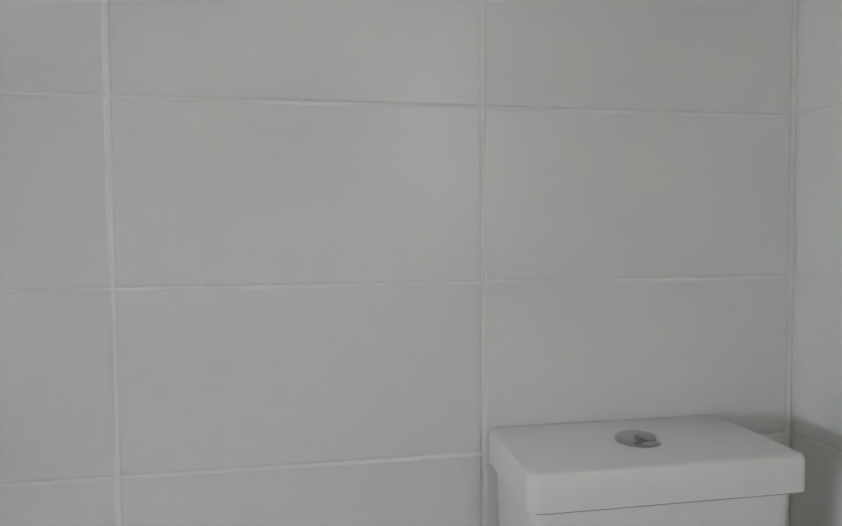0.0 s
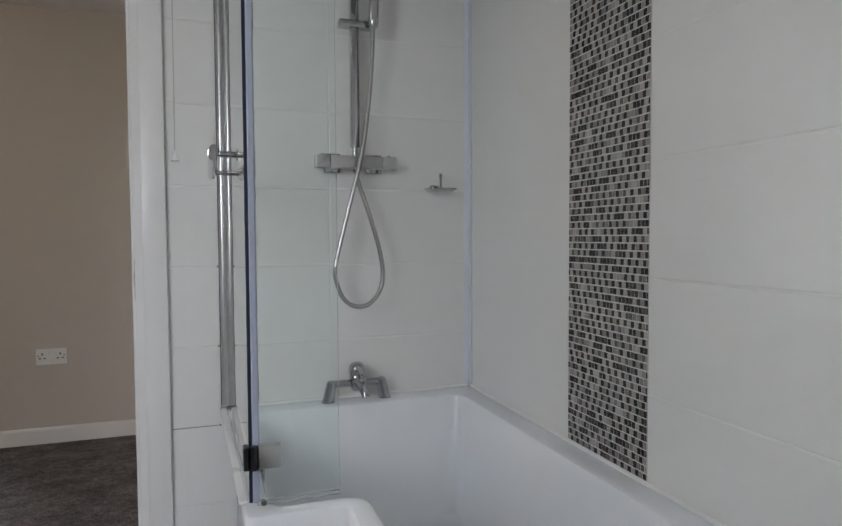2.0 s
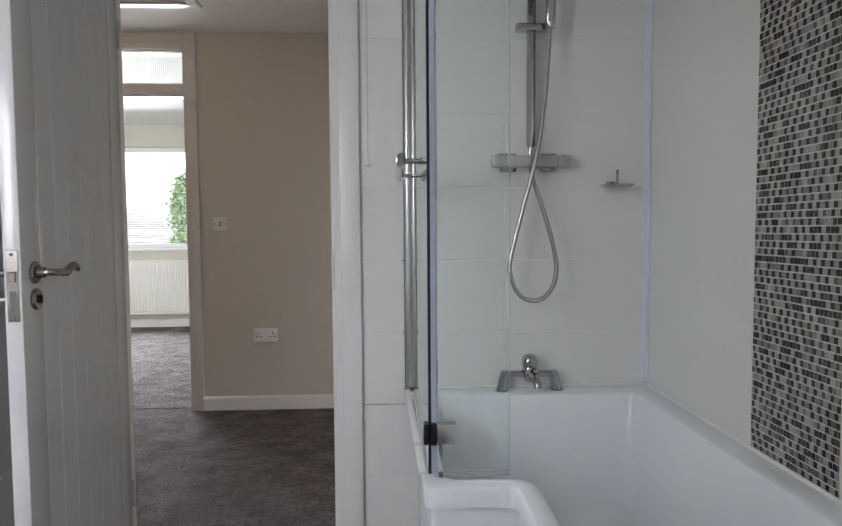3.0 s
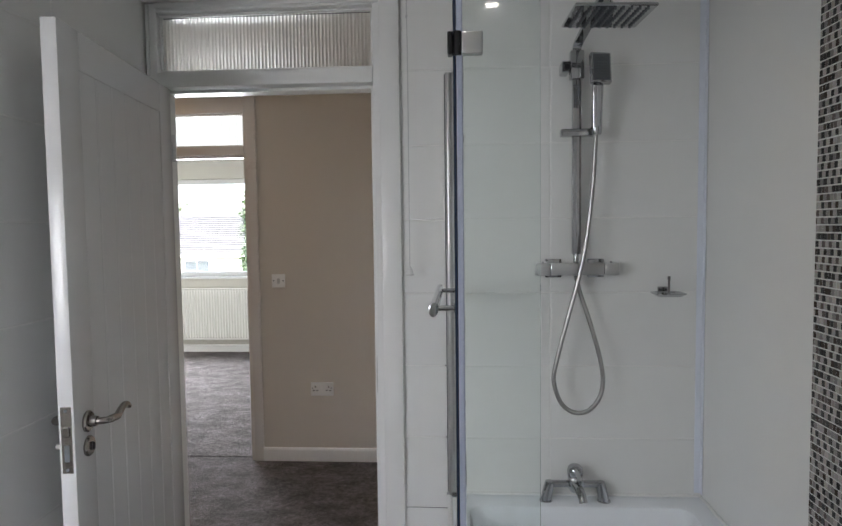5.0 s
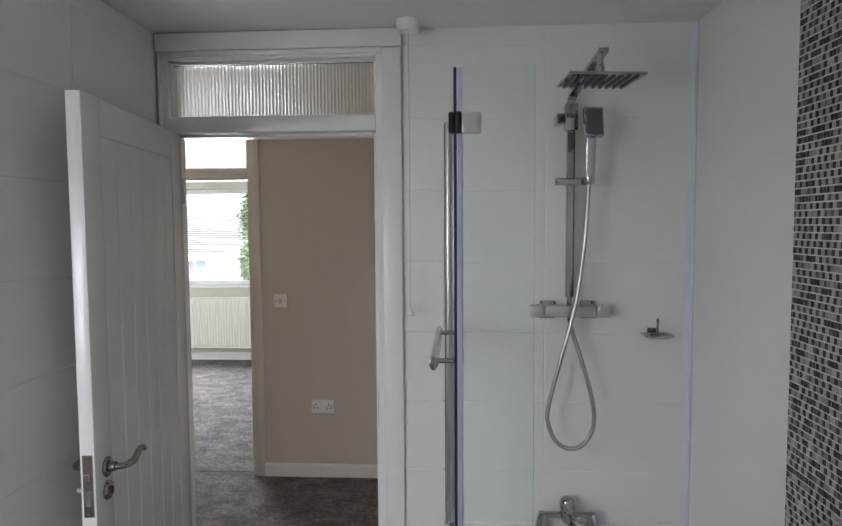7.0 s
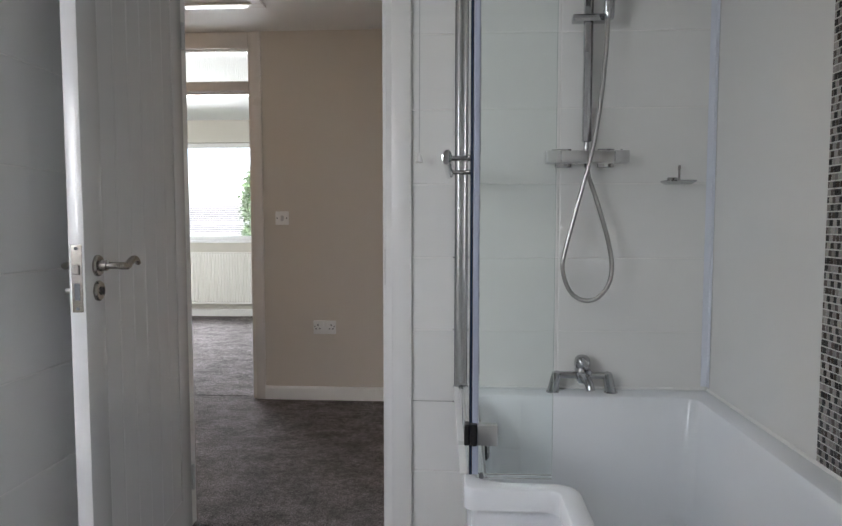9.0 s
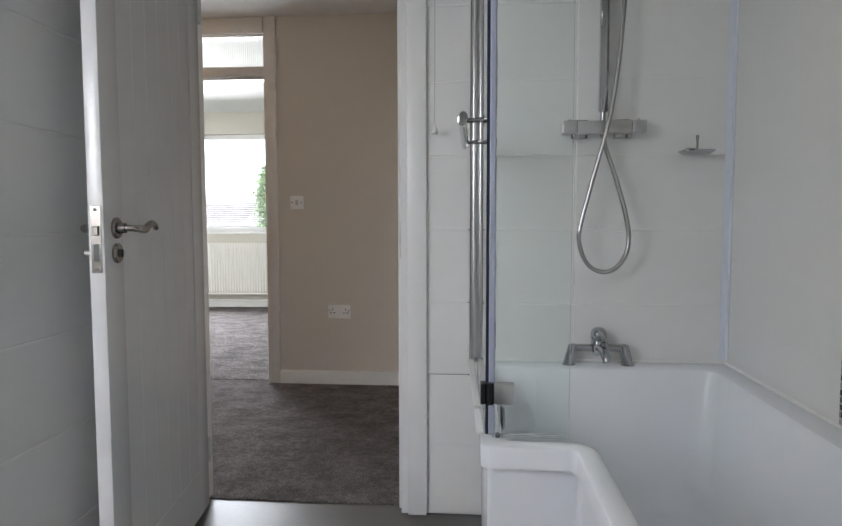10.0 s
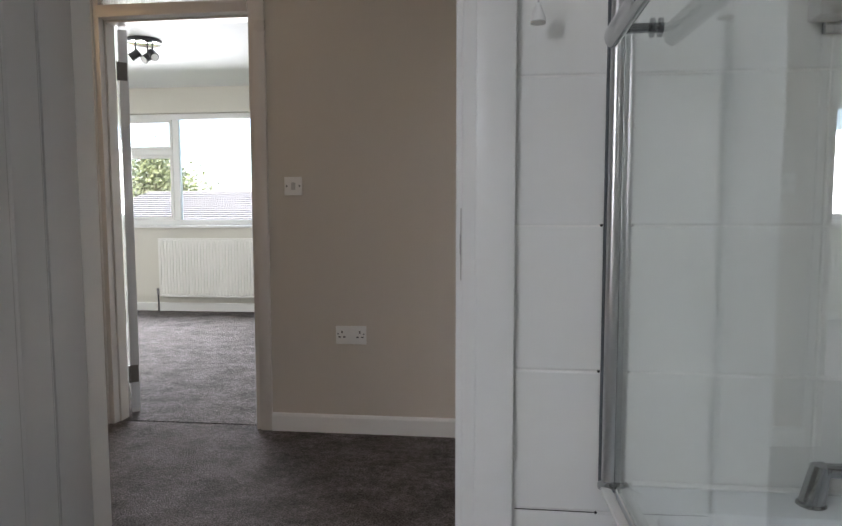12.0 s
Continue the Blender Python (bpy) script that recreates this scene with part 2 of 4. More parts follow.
def fillet(pts, radius, seg=5):
    """The outline through pts with each corner rounded."""
    out, n = [], len(pts)
    for i in range(n):
        a, b, c = Vector(pts[i - 1]), Vector(pts[i]), Vector(pts[(i + 1) % n])
        u, v = (a - b).normalized(), (c - b).normalized()
        for k in range(seg + 1):
            t = k / seg
            p, q = b + u * radius, b + v * radius
            out.append((1 - t) ** 2 * p + 2 * t * (1 - t) * b + t * t * q)
    return out


def skin(bm, loops, top=False, bottom=False):
    """Faces between closed loops of (x, y, z) of one length."""
    rings = [[bm.verts.new(p) for p in loop] for loop in loops]
    for a, b in zip(rings, rings[1:]):
        for i in range(len(a)):
            bm.faces.new((a[i], a[(i + 1) % len(a)], b[(i + 1) % len(a)], b[i]))
    if top:
        bm.faces.new(rings[-1])
    if bottom:
        bm.faces.new(rings[0][::-1])
    return bm


def to_object(name, bm, material, smooth=True, angle=35):
    bmesh.ops.recalc_face_normals(bm, faces=bm.faces)
    me = bpy.data.meshes.new(name)
    bm.to_mesh(me)
    bm.free()
    me.materials.append(material)
    if smooth:
        me.polygons.foreach_set("use_smooth", [True] * len(me.polygons))
        me.set_sharp_from_angle(angle=radians(angle))
    return new(name, me)


def part(name, bm, material, parent, label="", smooth=True, shadow=True):
    ob = to_object(name, bm, material, smooth)
    ob.parent = parent
    ob.visible_shadow = shadow
    return tagged(ob, label) if label else ob


def thing(name, base, label, category, group="", rz=0.0):
    ob = new(name)
    ob.empty_display_size = 0.05
    ob.matrix_world = pose(*base, 0, 0, rz)
    return tagged(ob, label, category, group)


def structure(name, bm, material, label="", smooth=False):
    return tagged(to_object(name, bm, material, smooth), label, "", "", "structure")


# ---- plan ----
XE, XW, YS = 1.128, -0.745, -2.45          # bathroom faces of the east, west and south walls
XF, YR = -2.0, -0.95                        # the room is wider to the west, south of its door
CEIL_Z = 2.31
YH = 1.705                                  # hall's far wall
YB = 5.13                                   # bedroom's window wall
T = 0.1
ROW, LONG = 0.25, 0.5                       # wall tile

# ---- floors and ceilings ----
structure("floor_bathroom", block(XF - 0.1, XE + 0.15, YS - 0.1, 0.06, -0.12, -0.004), VINYL, "grey vinyl bathroom floor")
bm = bmesh.new()
bx(bm, -3.6, 1.6, 0.06, YH + 0.045, -0.12, 0)
structure("floor_hall", bm, CARPET, "dark grey-brown twist pile carpet in the hall")
structure("floor_bedroom", block(-4.75, 0.3, YH + 0.053, YB + 0.3, -0.12, 0.002), CARPET, "dark grey-brown twist pile carpet in the bedroom")
structure("door_threshold", block(-1.735, -1.014, YH + 0.043, YH + 0.055, -0.12, -0.004), BLACK, "dark gap between two carpets")
structure("ceiling_bathroom", block(XF - 0.1, XE + 0.15, YS - 0.1, 0.1, CEIL_Z, CEIL_Z + 0.1), CEIL, "white painted plaster ceiling")
structure("ceiling_hall", block(-3.6, 1.6, 0.1, YH + 0.1, CEIL_Z - 0.014, CEIL_Z + 0.1), CEIL, "white painted plaster ceiling")
structure("ceiling_bedroom", block(-4.75, 0.3, YH + 0.1, YB + 0.3, CEIL_Z + 0.024, CEIL_Z + 0.1), CEIL, "white painted plaster ceiling")

# ---- walls ----
G = 0.0016                                  # grout lies this far behind the tile faces
wall_east = structure("wall_east", block(XE + G, XE + 0.15, YS, 0, 0, CEIL_Z), GROUT, "white tiled wall with a mosaic strip")
wall_west = structure("wall_west", block(XW - 0.1, XW - G, YR, 0, 0, CEIL_Z), GROUT, "white tiled bathroom wall beside the door")
# Unseen closing walls; their beige is picked to weaken light bounced back.
structure("wall_return", block(XF, XW - 0.1, YR + 0.001, YR + 0.1, 0, CEIL_Z), WALL, "unseen return wall, beige to cut bounced light")
structure("wall_far_west", block(XF - 0.1, XF, YS - 0.12, 0, 0, CEIL_Z), WALL, "unseen far west wall, beige to cut bounced light")
bm = bmesh.new()
bx(bm, 0.1, XE + 0.15, G, T, 0, CEIL_Z)
wall_north = structure("wall_north", bm, GROUT, "white tiled wall beside the door")
structure("wall_north_hall_side", block(-3.6, -0.74, 0.0, T, 0, CEIL_Z - 0.004), WALL, "beige painted hall wall")
WX0, WX1, WZ0, WZ1 = -1.6, -0.8, 1.03, 2.07   # bathroom window
bm = bmesh.new()
bx(bm, XF, WX0, YS - 0.12, YS - G, 0, CEIL_Z)
bx(bm, WX1, XE + 0.15, YS - 0.12, YS - G, 0, CEIL_Z)
bx(bm, WX0, WX1, YS - 0.12, YS - G, 0, WZ0)
bx(bm, WX0, WX1, YS - 0.12, YS - G, WZ1, CEIL_Z)
wall_south = structure("wall_south", bm, GROUT, "white tiled wall with a frosted window")
bm = bmesh.new()
bx(bm, -0.96, 1.6, YH, YH + T, 0, CEIL_Z - 0.012)
bx(bm, -3.6, -1.775, YH, YH + T, 0, CEIL_Z - 0.012)
structure("wall_hall", bm, WALL, "beige painted hall wall")
structure("wall_hall_east", block(1.6, 1.7, 0, YH + T, 0, CEIL_Z), WALL, "beige painted hall wall")
structure("wall_hall_west", block(-3.7, -3.6, 0, YH + T, 0, CEIL_Z), WALL, "beige painted hall wall")
BX0, BX1, BZ0, BZ1 = -4.25, -1.85, 0.905, 2.075   # bedroom window
bm = bmesh.new()
bx(bm, -4.75, BX0, YB, YB + 0.26, 0, CEIL_Z + 0.028)
bx(bm, BX1, 0.3, YB, YB + 0.26, 0, CEIL_Z + 0.028)
bx(bm, BX0, BX1, YB, YB + 0.26, 0, BZ0)
bx(bm, BX0, BX1, YB, YB + 0.26, BZ1, CEIL_Z + 0.028)
structure("wall_bedroom_window", bm, BEDWALL, "pale stone painted bedroom wall")
structure("wall_bedroom_west", block(-4.85, -4.75, YH + T, YB + 0.26, 0, CEIL_Z + 0.028), BEDWALL, "pale stone painted bedroom wall")
structure("wall_bedroom_east", block(0.3, 0.4, YH + T, YB + 0.26, 0, CEIL_Z + 0.028), BEDWALL, "pale stone painted bedroom wall")
bm = bmesh.new()
bx(bm, -0.96, 0.3, YH + T + 0.001, YH + T + 0.012, 0, CEIL_Z + 0.028)
bx(bm, -4.75, -1.775, YH + T + 0.001, YH + T + 0.012, 0, CEIL_Z + 0.028)
structure("wall_bedroom_hall_side", bm, BEDWALL, "pale stone painted bedroom wall")


def skirting(name, x0, x1, y0, out, high):
    """A skirting board with an eased top edge, on a wall along x."""
    prof = [(0, 0), (0.016, 0), (0.016, high - 0.012), (0.011, high - 0.003), (0.005, high), (0, high)]
    b = bmesh.new()
    ends = [[b.verts.new((x, y0 + out * d, z)) for d, z in prof] for x in (x0, x1)]
    for i in range(len(prof)):
        b.faces.new((ends[0][i], ends[0][(i + 1) % 6], ends[1][(i + 1) % 6], ends[1][i]))
    b.faces.new(ends[0]); b.faces.new(ends[1][::-1])
    return structure(name, b, GLOSS, "white gloss painted skirting board")


skirting("baseboard_hall", -0.935, 1.58, YH, -1, 0.085)
skirting("baseboard_hall_west", -3.58, -1.802, YH, -1, 0.085)
skirting("baseboard_bedroom", -4.73, 0.28, YB, -1, 0.09)


# ---- door frames with a light over the door ----
def reeded_pane(x0, x1, y, z0, z1, pitch=0.0122, depth=0.0024):
    b = bmesh.new()
    n = int((x1 - x0) / pitch) * 6
    cols = []
    for i in range(n + 1):
        x = x0 + (x1 - x0) * i / n
        ph = (i % 6) / 6
        w = depth * abs(math.sin(math.pi * ph))
        cols.append([b.verts.new(p) for p in ((x, y - 0.002 - w, z0), (x, y - 0.002 - w, z1), (x, y + 0.002, z1), (x, y + 0.002, z0))])
    for a, c in zip(cols, cols[1:]):
        for k in range(4):
            b.faces.new((a[k], a[(k + 1) % 4], c[(k + 1) % 4], c[k]))
    b.faces.new(cols[0]); b.faces.new(cols[-1][::-1])
    return b


def door_frame(name, xo0, xi0, xi1, xo1, yf, yb, soffit, transom, glass_top, top, mat_, label, board=0.0, rebate=0.012):
    """Jambs, transom, reeded light and head of a storey-high door frame; local origin on the floor."""
    ob = tagged(new(name), label, "", "", "structure")
    w = 0.024
    for a, c in ((xo0, xi0), (xi1, xo1)):
        part("jamb", block(a, c, yf + 0.012, yb - 0.012, 0, top, 0.002), mat_, ob)
    for a, c in ((xo0, xi0 - w), (xi1 + w, xo1)):
        part("architrave", block(a, c, yf, yf + 0.0125, 0, top - board, 0.003, 2), mat_, ob)
        part("architrave", block(a, c, yb - 0.0125, yb, 0, top, 0.003, 2), mat_, ob)
    part("transom", block(xi0, xi1, yf + 0.004, yb - 0.004, soffit, transom, 0.004, 2), mat_, ob)
    part("head", block(xi0, xi1, yf + 0.006, yb - 0.006, glass_top, top - 0.001, 0.004, 2), mat_, ob)
    for z0, z1 in ((transom, transom + 0.01), (glass_top - 0.01, glass_top)):
        part("glazing_bead", block(xi0 + 0.001, xi1 - 0.001, yf + 0.03, yf + 0.044, z0 + 0.0005, z1 - 0.0005, 0.003), mat_, ob)
    for a, c in ((xi0, xi0 + 0.009), (xi1 - 0.009, xi1)):
        part("glazing_bead", block(a + 0.0005, c, yf + 0.03, yf + 0.044, transom + 0.011, glass_top - 0.011, 0.003), mat_, ob)
    part("door_stop", block(xi0, xi0 + rebate, yf + 0.05, yb - 0.03, 0, soffit - 0.001, 0.002), mat_, ob)
    part("door_stop", block(xi1 - rebate, xi1, yf + 0.05, yb - 0.03, 0, soffit - 0.001, 0.002), mat_, ob)
    part("door_stop", block(xi0 + rebate + 0.001, xi1 - rebate - 0.001, yf + 0.05, yb - 0.03, soffit - rebate, soffit - 0.0005, 0.002), mat_, ob)
    part("reeded_pane", reeded_pane(xi0 + 0.004, xi1 - 0.004, yf + 0.05, transom + 0.003, glass_top - 0.003), REED_GLASS, ob, "obscured reeded glass", shadow=False)
    # Thin dark line just below the top bead.
    part("putty_line", block(xi0 + 0.009, xi1 - 0.009, yf + 0.045, yf + 0.047, glass_top - 0.0125, glass_top - 0.01), RUBBER, ob, "thin dark line along the top of the pane")
    return ob


bath_frame = door_frame("door_frame_1", -0.738, -0.704, 0.036, 0.126, -0.02, 0.12, 1.962, 2.014, 2.216, CEIL_Z - 0.002, GLOSS, "white gloss door frame with a reeded fanlight", board=0.066)
part("head_board", block(-0.743, 0.129, -0.027, -0.001, 2.246, CEIL_Z - 0.003, 0.003, 2), GLOSS, bath_frame, "flat board under the ceiling")
part("head_moulding", block(-0.704, 0.06, -0.022, -0.001, 2.225, 2.2455, 0.005, 2), GLOSS, bath_frame)
strike = part("strike_plate", block(0.0335, 0.0365, -0.004, 0.02, 0.905, 1.03, 0.001), STEEL, bath_frame, "worn steel strike plate")
part("strike_hole", block(0.0325, 0.0337, 0.002, 0.014, 0.95, 0.985), BLACK, strike)
bed_frame = door_frame("door_frame_2", -1.80, -1.735, -1.014, -0.934, YH - 0.016, YH + T + 0.03, 1.935, 1.99, 2.195, CEIL_Z - 0.016, SHADED_GLOSS, "cream bedroom door frame with a fanlight, paint darkened for shade")


# ---- tiles ----
def tile_mesh(w, h, key={}):
    """A tile lying in x and z, its face towards -y at y = 0, with eased edges."""
    k = (round(w, 4), round(h, 4))
    if k not in key:
        e, d = 0.0028, 0.0011
        v = [(0, 0.004, 0), (w, 0.004, 0), (w, 0.004, h), (0, 0.004, h), (0, d, 0), (w, d, 0), (w, d, h), (0, d, h), (e, 0, e), (w - e, 0, e), (w - e, 0, h - e), (e, 0, h - e)]
        f = [(8, 9, 10, 11)]
        for lo in (0, 4):
            f += [(lo + i, lo + (i + 1) % 4, lo + 4 + (i + 1) % 4, lo + 4 + i) for i in range(4)]
        me = bpy.data.meshes.new("tile")
        me.from_pydata(v, [], f)
        me.materials.append(TILE)
        key[k] = me
    return key[k]


def tile_wall(wall, origin, rz, spans, top=CEIL_Z, joint=0.005):
    """Courses of tiles on a wall: spans are (start, end) along the wall."""
    gap = 0.0024
    rng = random.Random(len(spans) * 7 + int(rz))
    base = pose(*origin, 0, 0, rz)
    for r in range(int(math.ceil(top / ROW))):
        z0, z1 = r * ROW + gap / 2, min((r + 1) * ROW - gap / 2, top - 0.001)
        for a, c in spans:
            ob = new("tile", tile_mesh(c - a - joint, z1 - z0))
            ob.parent = wall
            tilt = pose(0, 0, 0, rng.uniform(-0.06, 0.06), 0, rng.uniform(-0.06, 0.06))
            ob.matrix_world = base @ pose(a + joint / 2, 0, z0) @ tilt


# ---- bath ----
def bath():
    ob = thing("bath", (XE, 0, 0), "white acrylic L-shaped shower bath in the corner", "bath")
    x = lambda v: v - XE
    rim = 0.553

    def loop(off, z, r, inner):
        if inner:
            p = [(0.347 + off, -0.083 - off), (1.062 - off, -0.083 - off), (1.062 - off, -1.62 + off), (0.546 + off, -1.62 + off), (0.546 + off, -0.782 + off), (0.347 + off, -0.782 + off)]
        else:
            p = [(0.3 + off, -0.003), (1.128, -0.003), (1.128, -1.70 + off), (0.5 + off, -1.70 + off), (0.5 + off, -0.826 + off), (0.3 + off, -0.826 + off)]
        return [Vector((x(q.x), q.y, z)) for q in fillet([Vector((a, b)) for a, b in p], r, 6)]

    tub = bmesh.new()
    skin(tub, [loop(0.02, 0.5, 0.02, False), loop(0.0, 0.503, 0.03, False), loop(0.0, rim - 0.008, 0.03, False), loop(0.003, rim - 0.002, 0.03, False), loop(0.01, rim, 0.03, False),
               loop(-0.012, rim, 0.05, True), loop(0.0, rim - 0.006, 0.05, True), loop(0.008, rim - 0.03, 0.05, True), loop(0.03, 0.25, 0.06, True), loop(0.05, 0.17, 0.07, True), loop(0.09, 0.135, 0.08, True), loop(0.14, 0.13, 0.04, True)], top=True)
    part("tub", tub, ACRYLIC, ob)
    skirt = bmesh.new()
    skin(skirt, [loop(0.016, 0.0, 0.015, False), loop(0.016, 0.505, 0.015, False)])
    part("bath_panel", skirt, ACRYLIC, ob)
    cap = part("overflow_cover", lathe(bmesh.new(), [(0.034, 0), (0.034, 0.006), (0.03, 0.01), (0.012, 0.012)], (x(0.372), -0.25, 0.43), "x"), CHROME, ob, "round chrome overflow cover")
    part("overflow_ring", lathe(bmesh.new(), [(0.038, -0.001), (0.038, 0.003)], (x(0.372), -0.25, 0.43), "x"), RUBBER, cap)
    part("waste", lathe(bmesh.new(), [(0.03, 0), (0.03, 0.004), (0.02, 0.008)], (x(0.72), -0.3, 0.128)), CHROME, ob, "chrome bath waste")
    bead = bmesh.new()
    bx(bead, x(0.33), x(1.12), -0.011, -0.0005, rim - 0.001, rim + 0.009, 0.004)
    bx(bead, x(1.119), x(1.13), -1.69, -0.012, rim - 0.001, rim + 0.009, 0.004)
    part("sealant_bead", bead, PLASTIC, ob, "white silicone bead")
    return ob


bath()


def bath_mixer():
    ob = thing("bath_mixer_tap", (0.701, -0.045, 0.553), "chrome bath mixer tap on the bath rim", "tap")
    for s in (-1, 1):
        leg = bmesh.new()
        pts = spline([(s * 0.096, 0.0, 0), (s * 0.0915, 0, 0.024), (s * 0.0865, 0, 0.048), (s * 0.083, 0, 0.064), (s * 0.082, 0, 0.071)], 4)
        tube(leg, pts, 0.018, 20, [0.0192 - 0.00032 * i if i < 13 else 0.0152 - 0.0032 * (i - 12) for i in range(len(pts))])
        part("leg", leg, CHROME, ob)
        part("collar", lathe(bmesh.new(), [(0.0225, 0), (0.0225, 0.002), (0.02, 0.004)], (s * 0.096, 0.0, 0.0)), CHROME, ob)
    part("bridge", tube(bmesh.new(), [(-0.084, 0, 0.057), (0.084, 0, 0.057)], 0.012, 16), CHROME, ob)
    part("body", lathe(bmesh.new(), [(0.014, -0.01), (0.022, 0.002), (0.0245, 0.02), (0.0245, 0.04), (0.0225, 0.043)], (0.0, -0.003, 0.042)), CHROME, ob)
    part("spout", tube(bmesh.new(), spline([(0.0, -0.01, 0.062), (0.006, -0.035, 0.054), (0.012, -0.06, 0.04), (0.015, -0.07, 0.022)], 5), 0.014, 16, [0.0165 - 0.0002 * i for i in range(16)]), CHROME, ob)
    cap = part("lever_cap", lathe(bmesh.new(), [(0.0235, 0), (0.0262, 0.004), (0.0265, 0.018), (0.0235, 0.03), (0.016, 0.0375), (0.006, 0.0405)], (0.0, -0.003, 0.086), seg=28), CHROME, ob)
    part("lever", tube(bmesh.new(), spline([(0.0, -0.02, 0.112), (0.001, -0.045, 0.108), (0.002, -0.072, 0.096)], 5), 0.008, 14, [0.0095 - 0.0003 * i for i in range(11)], flat=0.7), CHROME, cap)
    part("indicator", lathe(bmesh.new(), [(0.0035, -0.0015), (0.0035, 0.0)], (0.0, -0.0295, 0.1), "y", 12), BLACK, cap, "dark hot and cold mark")
    part("diverter_knob", lathe(bmesh.new(), [(0.009, 0), (0.011, 0.004), (0.011, 0.014), (0.006, 0.018)], (0.014, -0.034, 0.066), "z", 16), CHROME, ob)


bath_mixer()


# ---- shower screen ----
def shower_screen():
    ob = thing("shower_screen", (0.3, 0, 0.554), "clear glass folding shower screen with chrome fittings on the bath", "shower screen")
    H = 1.43
    part("wall_post", tube(bmesh.new(), [(-0.012, -0.016, 0.012), (-0.012, -0.016, H)], 0.011, 16), ALU, ob, "satin metal wall post")
    part("wall_channel", tube(bmesh.new(), [(0.0065, -0.013, 0.01), (0.0065, -0.013, H)], 0.0075, 16), ALU, ob)
    part("wall_strip", block(-0.026, 0.016, -0.0045, -0.001, 0.0, H, 0.001), RUBBER, ob, "dark grey sealing strip")
    foot = part("post_foot", lathe(bmesh.new(), [(0.02, 0), (0.02, 0.006), (0.013, 0.012)], (-0.01, -0.019, 0.0)), CHROME, ob)
    part("foot_screw", lathe(bmesh.new(), [(0.004, 0), (0.004, 0.006)], (0.022, -0.02, 0.004)), STEEL, foot)
    side = block(0.012, 0.018, -0.7660, -0.024, 0.008, H, 0.001)
    for v in side.verts:
        v.co.x -= 0.016 * (1 + v.co.y / 0.766)
    part("side_pane", side, SCREEN_GLASS, ob, "clear toughened glass", shadow=False)
    part("front_pane", block(0.0322, 0.194, -0.7770, -0.7710, 0.01, H, 0.001), SCREEN_GLASS, ob, "clear toughened glass", shadow=False)
    part("corner_seal", block(0.0115, 0.0185, -0.7710, -0.7665, 0.006, H), GASKET, ob, "dark blue-black glass edge seal")
    part("seal_fin", block(0.0188, 0.0318, -0.7765, -0.7715, 0.008, H - 0.002, 0.002), SEAL, ob, "milky plastic edge seal", shadow=False)
    part("bottom_seal", block(0.026, 0.194, -0.7775, -0.7705, 0.001, 0.0095, 0.001), SEAL_CLEAR, ob, "clear plastic bottom seal", shadow=False)
    part("corner_foot", block(0.034, 0.044, -0.781, -0.767, 0.0, 0.011, 0.002), RUBBER, ob, "small grey rubber foot")
    for x0, x1 in ((-0.02, -0.003), (0.004, 0.02)):
        strip = block(x0, x1, -0.76, -0.03, 0.0, 0.007, 0.002)
        for v in strip.verts:
            v.co.x -= 0.02 * (1 + v.co.y / 0.766)
            v.co.x += 0.012
        part("sill_strip", strip, PLASTIC, ob, "white plastic strip on the bath rim")
    for z in (0.1, 1.305):
        clip = part("hinge_clip", block(0.03, 0.074, -0.7880, -0.7775, z - 0.023, z + 0.023, 0.003, 2), ALU, ob, "square satin chrome hinge clip")
        part("clip_back", block(0.03, 0.074, -0.7705, -0.7620, z - 0.023, z + 0.023, 0.003, 2), ALU, clip)
        part("clip_knuckle", lathe(bmesh.new(), [(0.0085, -0.024), (0.0085, 0.024)], (0.021, -0.7810, z), "z", 16), BLACK, clip, "dark hinge knuckle")
        part("clip_side", block(0.0005, 0.0115, -0.7890, -0.7590, z - 0.023, z + 0.023, 0.002), BLACK, clip)
    zb, y0, y1 = 0.722, -0.585, -0.165
    bar = bmesh.new()
    tube(bar, [(-0.042, y0 - 0.032, zb), (-0.042, y0 - 0.03, zb), (-0.042, y1 + 0.03, zb), (-0.042, y1 + 0.032, zb)], 0.011, 16, [0.006, 0.012, 0.012, 0.006], flat=1.5)
    part("grab_bar", bar, CHROME, ob, "chrome towel bar through the glass")
    for y in (y0, y1):
        post = part("bar_post", tube(bmesh.new(), [(-0.042, y, zb), (0.024, y, zb)], 0.007, 14), CHROME, ob)
        part("post_washer", lathe(bmesh.new(), [(0.013, 0), (0.013, 0.004)], (0.0075, y, zb), "x", 16), RUBBER, post)
        part("post_washer", lathe(bmesh.new(), [(0.013, 0), (0.013, 0.004)], (0.0185, y, zb), "x", 16), RUBBER, post)


shower_screen()


